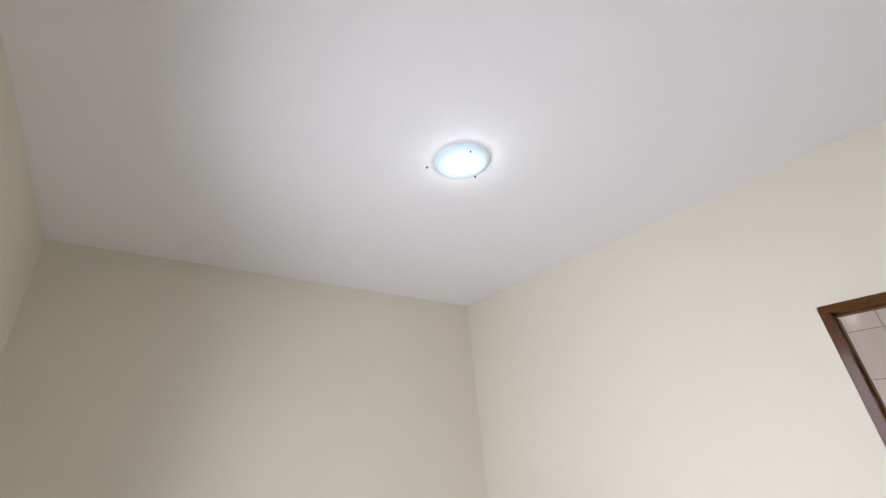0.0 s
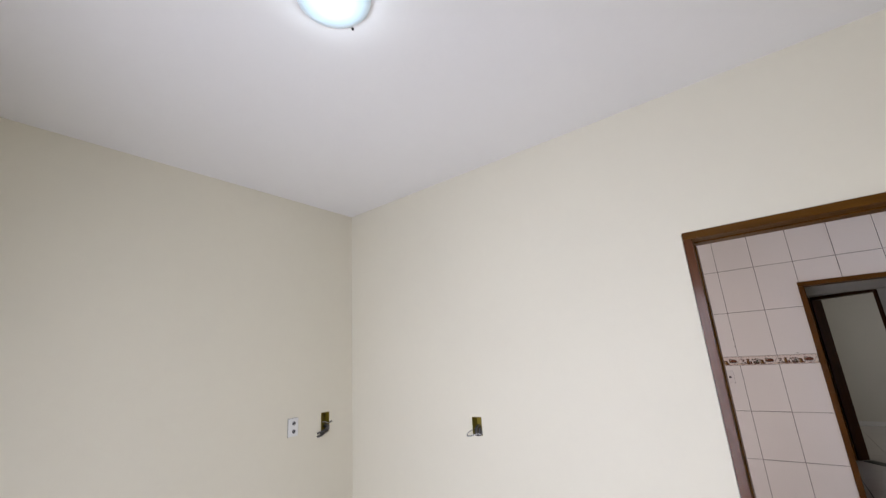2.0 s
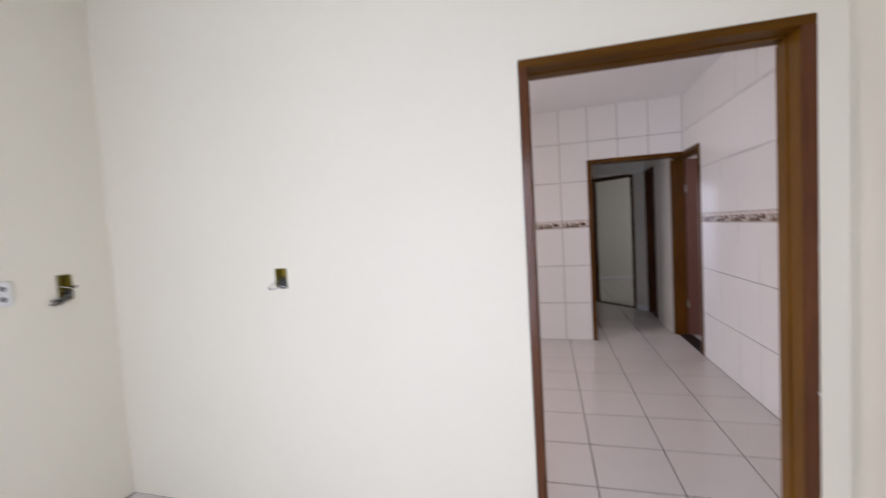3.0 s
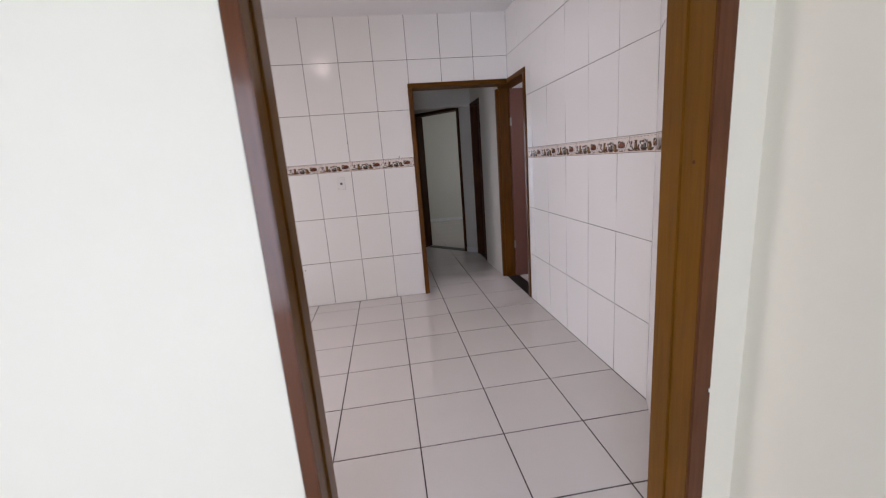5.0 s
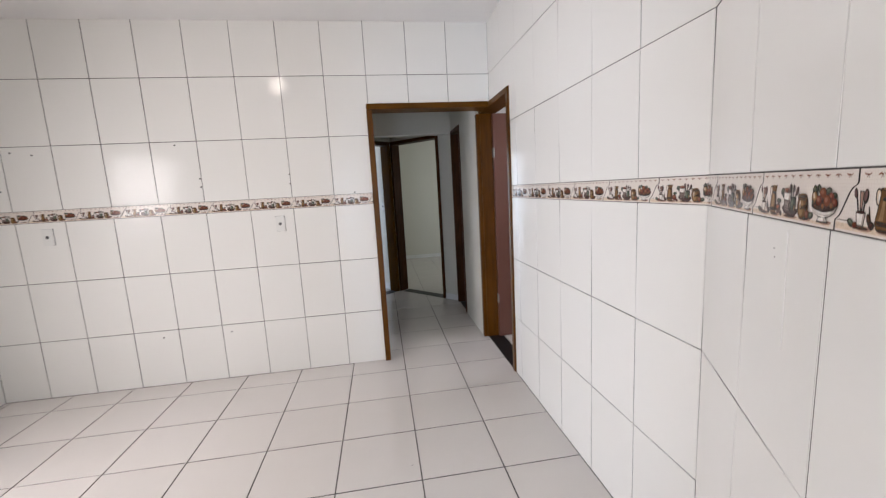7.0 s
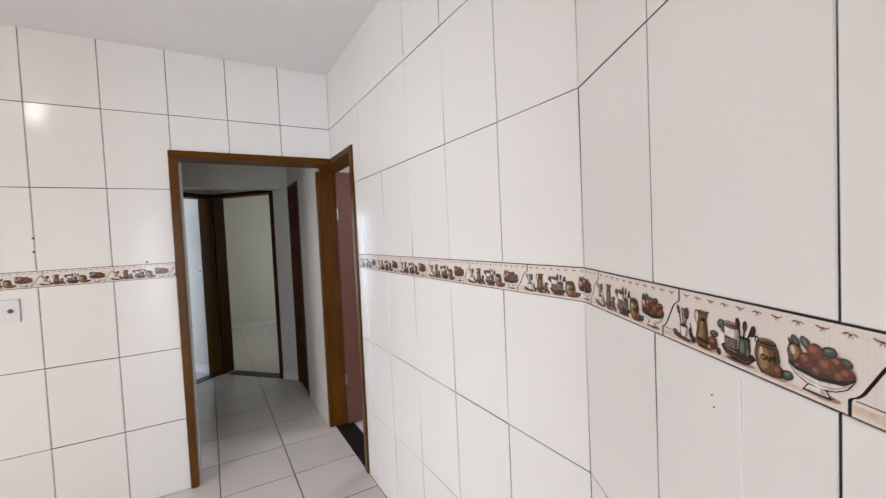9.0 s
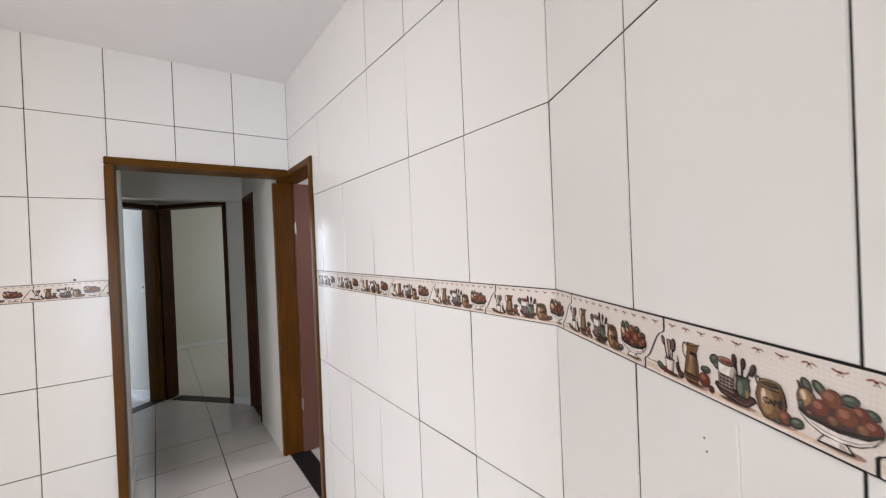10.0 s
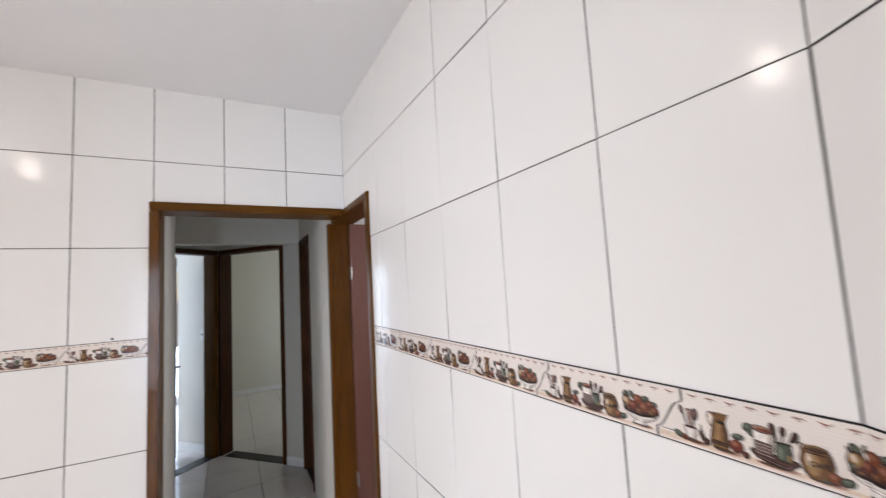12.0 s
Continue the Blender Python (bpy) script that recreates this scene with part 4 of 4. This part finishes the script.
    for cx, cz, r, c in ((0.2220, 0.0495, 0.0098, "orange"), (0.2440, 0.0445, 0.0078, "red"), (0.2120, 0.0380, 0.0092, "red"), (0.2340, 0.0385, 0.0102, "orange"), (0.2530, 0.0365, 0.0078, "red"), (0.2225, 0.0310, 0.0048, "tan"), (0.2455, 0.0330, 0.0048, "tan"), (0.2030, 0.0300, 0.0042, "brown")):
        s += ball(cx, cz, r, c)
    s += leaf(0.1945, 0.0360, 0.0050, 0.0030, 1.3) + [("outline", [(0.1915, 0.0300), (0.2000, 0.0255), (0.2260, 0.0225), (0.2500, 0.0260), (0.2605, 0.0335), (0.2590, 0.0350), (0.2480, 0.0300), (0.2250, 0.0262), (0.2020, 0.0290), (0.1920, 0.0335)], False)]
    s += [("white", [(0.1930, 0.0290), (0.2010, 0.0250), (0.2260, 0.0222), (0.2490, 0.0252), (0.2585, 0.0320), (0.2520, 0.0235), (0.2420, 0.0180), (0.2280, 0.0150), (0.2130, 0.0165), (0.2010, 0.0215)], True), ("shade", [(0.2330, 0.0168), (0.2420, 0.0192), (0.2520, 0.0245), (0.2560, 0.0295), (0.2480, 0.0240)], False), ("grey", [(0.2020, 0.0226), (0.2150, 0.0186), (0.2300, 0.0176), (0.2420, 0.0200), (0.2410, 0.0208), (0.2295, 0.0188), (0.2155, 0.0198), (0.2035, 0.0234)], False)]
    s += [("white", [(0.2095, 0.0085), (0.2365, 0.0085), (0.2320, 0.0145), (0.2150, 0.0150)], True), ("outline", [(0.2080, 0.0070), (0.2380, 0.0070), (0.2372, 0.0092), (0.2090, 0.0092)], False), ("shade", [(0.2270, 0.0095), (0.2345, 0.0095), (0.2308, 0.0138), (0.2270, 0.0140)], False)]
    return s


DECOR = decor()
BORDER_MESHES = {}


def clipped(poly, at, side):
    """What of poly lies at u >= at (side 1) or u <= at (side -1)."""
    out = []
    for (x0, z0), (x1, z1) in zip(poly, poly[1:] + poly[:1]):
        d0, d1 = side * (x0 - at), side * (x1 - at)
        if d0 >= 0:
            out.append((x0, z0))
        if (d0 > 0 > d1) or (d0 < 0 < d1):
            f = d0 / (d0 - d1)
            out.append((at, z0 + f * (z1 - z0)))
    return out


def border_meshes(lo, hi):
    """The piece, and the print on it, between lo and hi of its width."""
    key = (round(lo, 3), round(hi, 3))
    if key in BORDER_MESHES:
        return BORDER_MESHES[key]
    cut = lambda u: min(max(u, lo), hi)
    right, left = edge_curve(BW - 0.0018), edge_curve(0.0018)
    outline = [(cut(u), z) for u, z in right] + [(cut(u), z) for u, z in reversed(left)]
    clean = [p for k, p in enumerate(outline) if math.dist(p, outline[k - 1]) > 1e-5]
    n = len(clean)
    vs = [(u, -0.0058, z) for u, z in clean] + [(u, 0, z) for u, z in clean]
    me = bpy.data.meshes.new("border_tile")
    me.from_pydata(vs, [], [tuple(reversed(range(n)))] + [(k, (k + 1) % n, n + (k + 1) % n, n + k) for k in range(n)])
    me.materials.append(BORDER)
    me.materials.append(GROUT)
    me.polygons.foreach_set("material_index", [0] + [1] * n)
    inks, pv, pf, pm = list(INK), [], [], []
    depth = -0.0059
    for ink, poly, lined in DECOR:
        for name, q in ([("outline", grown(poly, 0.0017))] if lined else []) + [(ink, poly)]:
            q = clipped(clipped(q, lo, 1), hi, -1)
            if len(q) < 3:
                continue
            depth -= 0.000006
            pf.append(tuple(range(len(pv), len(pv) + len(q))))
            pv += [(u, depth, z) for u, z in q]
            pm.append(inks.index(name))
    pr = None
    if pf:
        pr = bpy.data.meshes.new("print")
        pr.from_pydata(pv, [], pf)
        for k in inks:
            pr.materials.append(INK[k])
        pr.polygons.foreach_set("material_index", pm)
    BORDER_MESHES[key] = (me, pr)
    return BORDER_MESHES[key]


word = bpy.data.curves.new("word", "FONT")
word.body, word.size, word.align_x, word.offset = "CAF\u00c9", 0.0088, "CENTER", 0.0003
tmp = bpy.data.objects.new("word", word)
WORD = bpy.data.meshes.new_from_object(tmp)
bpy.data.objects.remove(tmp)
WORD.materials.append(INK["outline"])
WORD.transform(pose(0.1655, -0.0080, 0.0235, 90, 0, 0))


def border(parent, p0, p1, first, holes=()):
    """Printed pieces from p0 to p1; first: where one piece's right top corner lies along the way."""
    m, length = frame2d(p0, p1)
    end = first - BW * math.ceil(first / BW) + BW
    while end - BW < length + SHIFT:
        start = end - BW
        spans = [(0.0, length)]
        for a, b in holes:
            spans = [s for lo, hi in spans for s in ((lo, min(hi, a)), (max(lo, b), hi)) if s[1] - s[0] > 0.004]
        for lo, hi in spans:
            a, b = max(lo - start, -SHIFT), min(hi - start, BW)
            if b - a < 0.006:
                continue
            me, pr = border_meshes(a, b)
            ob = new("border_tile", me)
            ob.parent = parent
            ob.matrix_basis = m @ Matrix.Translation((start, 0, BORDER_ROW[0] + 0.0011))
            if pr:
                p = new("print", pr)
                p.parent = ob
                if a < 0.145 and b > 0.182:
                    w = new("lettering", WORD)
                    w.parent = ob
        end += BW


border(wall_kitchen_far, (-2.62, 5.095), (1.20, 5.095), 2.62 - 0.085, [(0.208 + 2.62, 3.9)])
border(wall_kitchen_right, (1.205, 5.09), (1.205, 2.8312), 5.09 - 3.040, [(-1, 5.09 - 4.581)])
border(wall_kitchen_angled, TURN, JAMB_END, 0.0845)
border(wall_kitchen_left, (-2.625, 1.985), (-2.625, 5.09), 0.1, [(2.40 - 1.985, 3.40 - 1.985)])
border(wall_entry, JAMB_END, (-2.62, 1.98), 0.1, [(ENTRY_U(0.663), ENTRY_U(-0.346))])

# floor tiles: x to x, y to -y of a lying tile
PX, PY, X0, Y0 = 0.4215, 0.4225, 0.367, 3.172


def floor_cells(x0, x1, y0, y1, gap=0.0058):
    for i in range(math.floor((x0 - X0) / PX), math.ceil((x1 - X0) / PX)):
        for j in range(math.floor((y0 - Y0) / PY), math.ceil((y1 - Y0) / PY)):
            a, b, c, d = max(x0, X0 + i * PX), min(x1, X0 + (i + 1) * PX), max(y0, Y0 + j * PY), min(y1, Y0 + (j + 1) * PY)
            if b - a > 0.015 and d - c > 0.015:
                yield (a + b) / 2, (c + d) / 2, b - a - gap, d - c - gap


def floor_tiles(parent, x0, x1, y0, y1):
    for x, y, w, h in floor_cells(x0, x1, y0, y1):
        ob = new("tile", tile_mesh(w, h, FLOOR_TILE))
        ob.parent = parent
        ob.matrix_basis = Matrix.Translation((x, y, -0.006)) @ Matrix(((1, 0, 0, 0), (0, 0, 1, 0), (0, -1, 0, 0), (0, 0, 0, 1)))


def floor_rest(name, areas, parent, label):
    bm = bmesh.new()
    for area in areas:
        for x, y, w, h in floor_cells(*area, 0.0035):
            vs = [bm.verts.new((x + sx * w / 2, y + sy * h / 2, z)) for z in (-0.006, 0.0) for sx, sy in ((-1, -1), (1, -1), (1, 1), (-1, 1))]
            bm.faces.new(vs[4:])
            for k in range(4):
                bm.faces.new((vs[k], vs[(k + 1) % 4], vs[4 + (k + 1) % 4], vs[4 + k]))
    ob = part(name, bm, FLOOR_TILE, parent, label)
    ob["kind"] = "stuff"


floor_tiles(floor_kitchen, -2.62, X0 - PX, 1.912, 5.09)
floor_tiles(floor_kitchen, X0 - PX, 1.20, 1.912, Y0 + 8 * PY)
floor_rest("tiles", [(-2.6, 2.79, Y0 + 8 * PY, 10.11), (1.34, 2.79, 4.26, 6.19), (-0.9, X0 - PX, 5.79, Y0 + 8 * PY)], floor_kitchen, "white floor tiles of the rooms beyond")
floor_rest("tiles", [(-2.61, 0.752, -0.96, 1.797), (-2.61, -0.30, 1.797, 1.842), (0.62, 0.752, 1.797, 1.842)], floor_living, "white living room floor tiles")
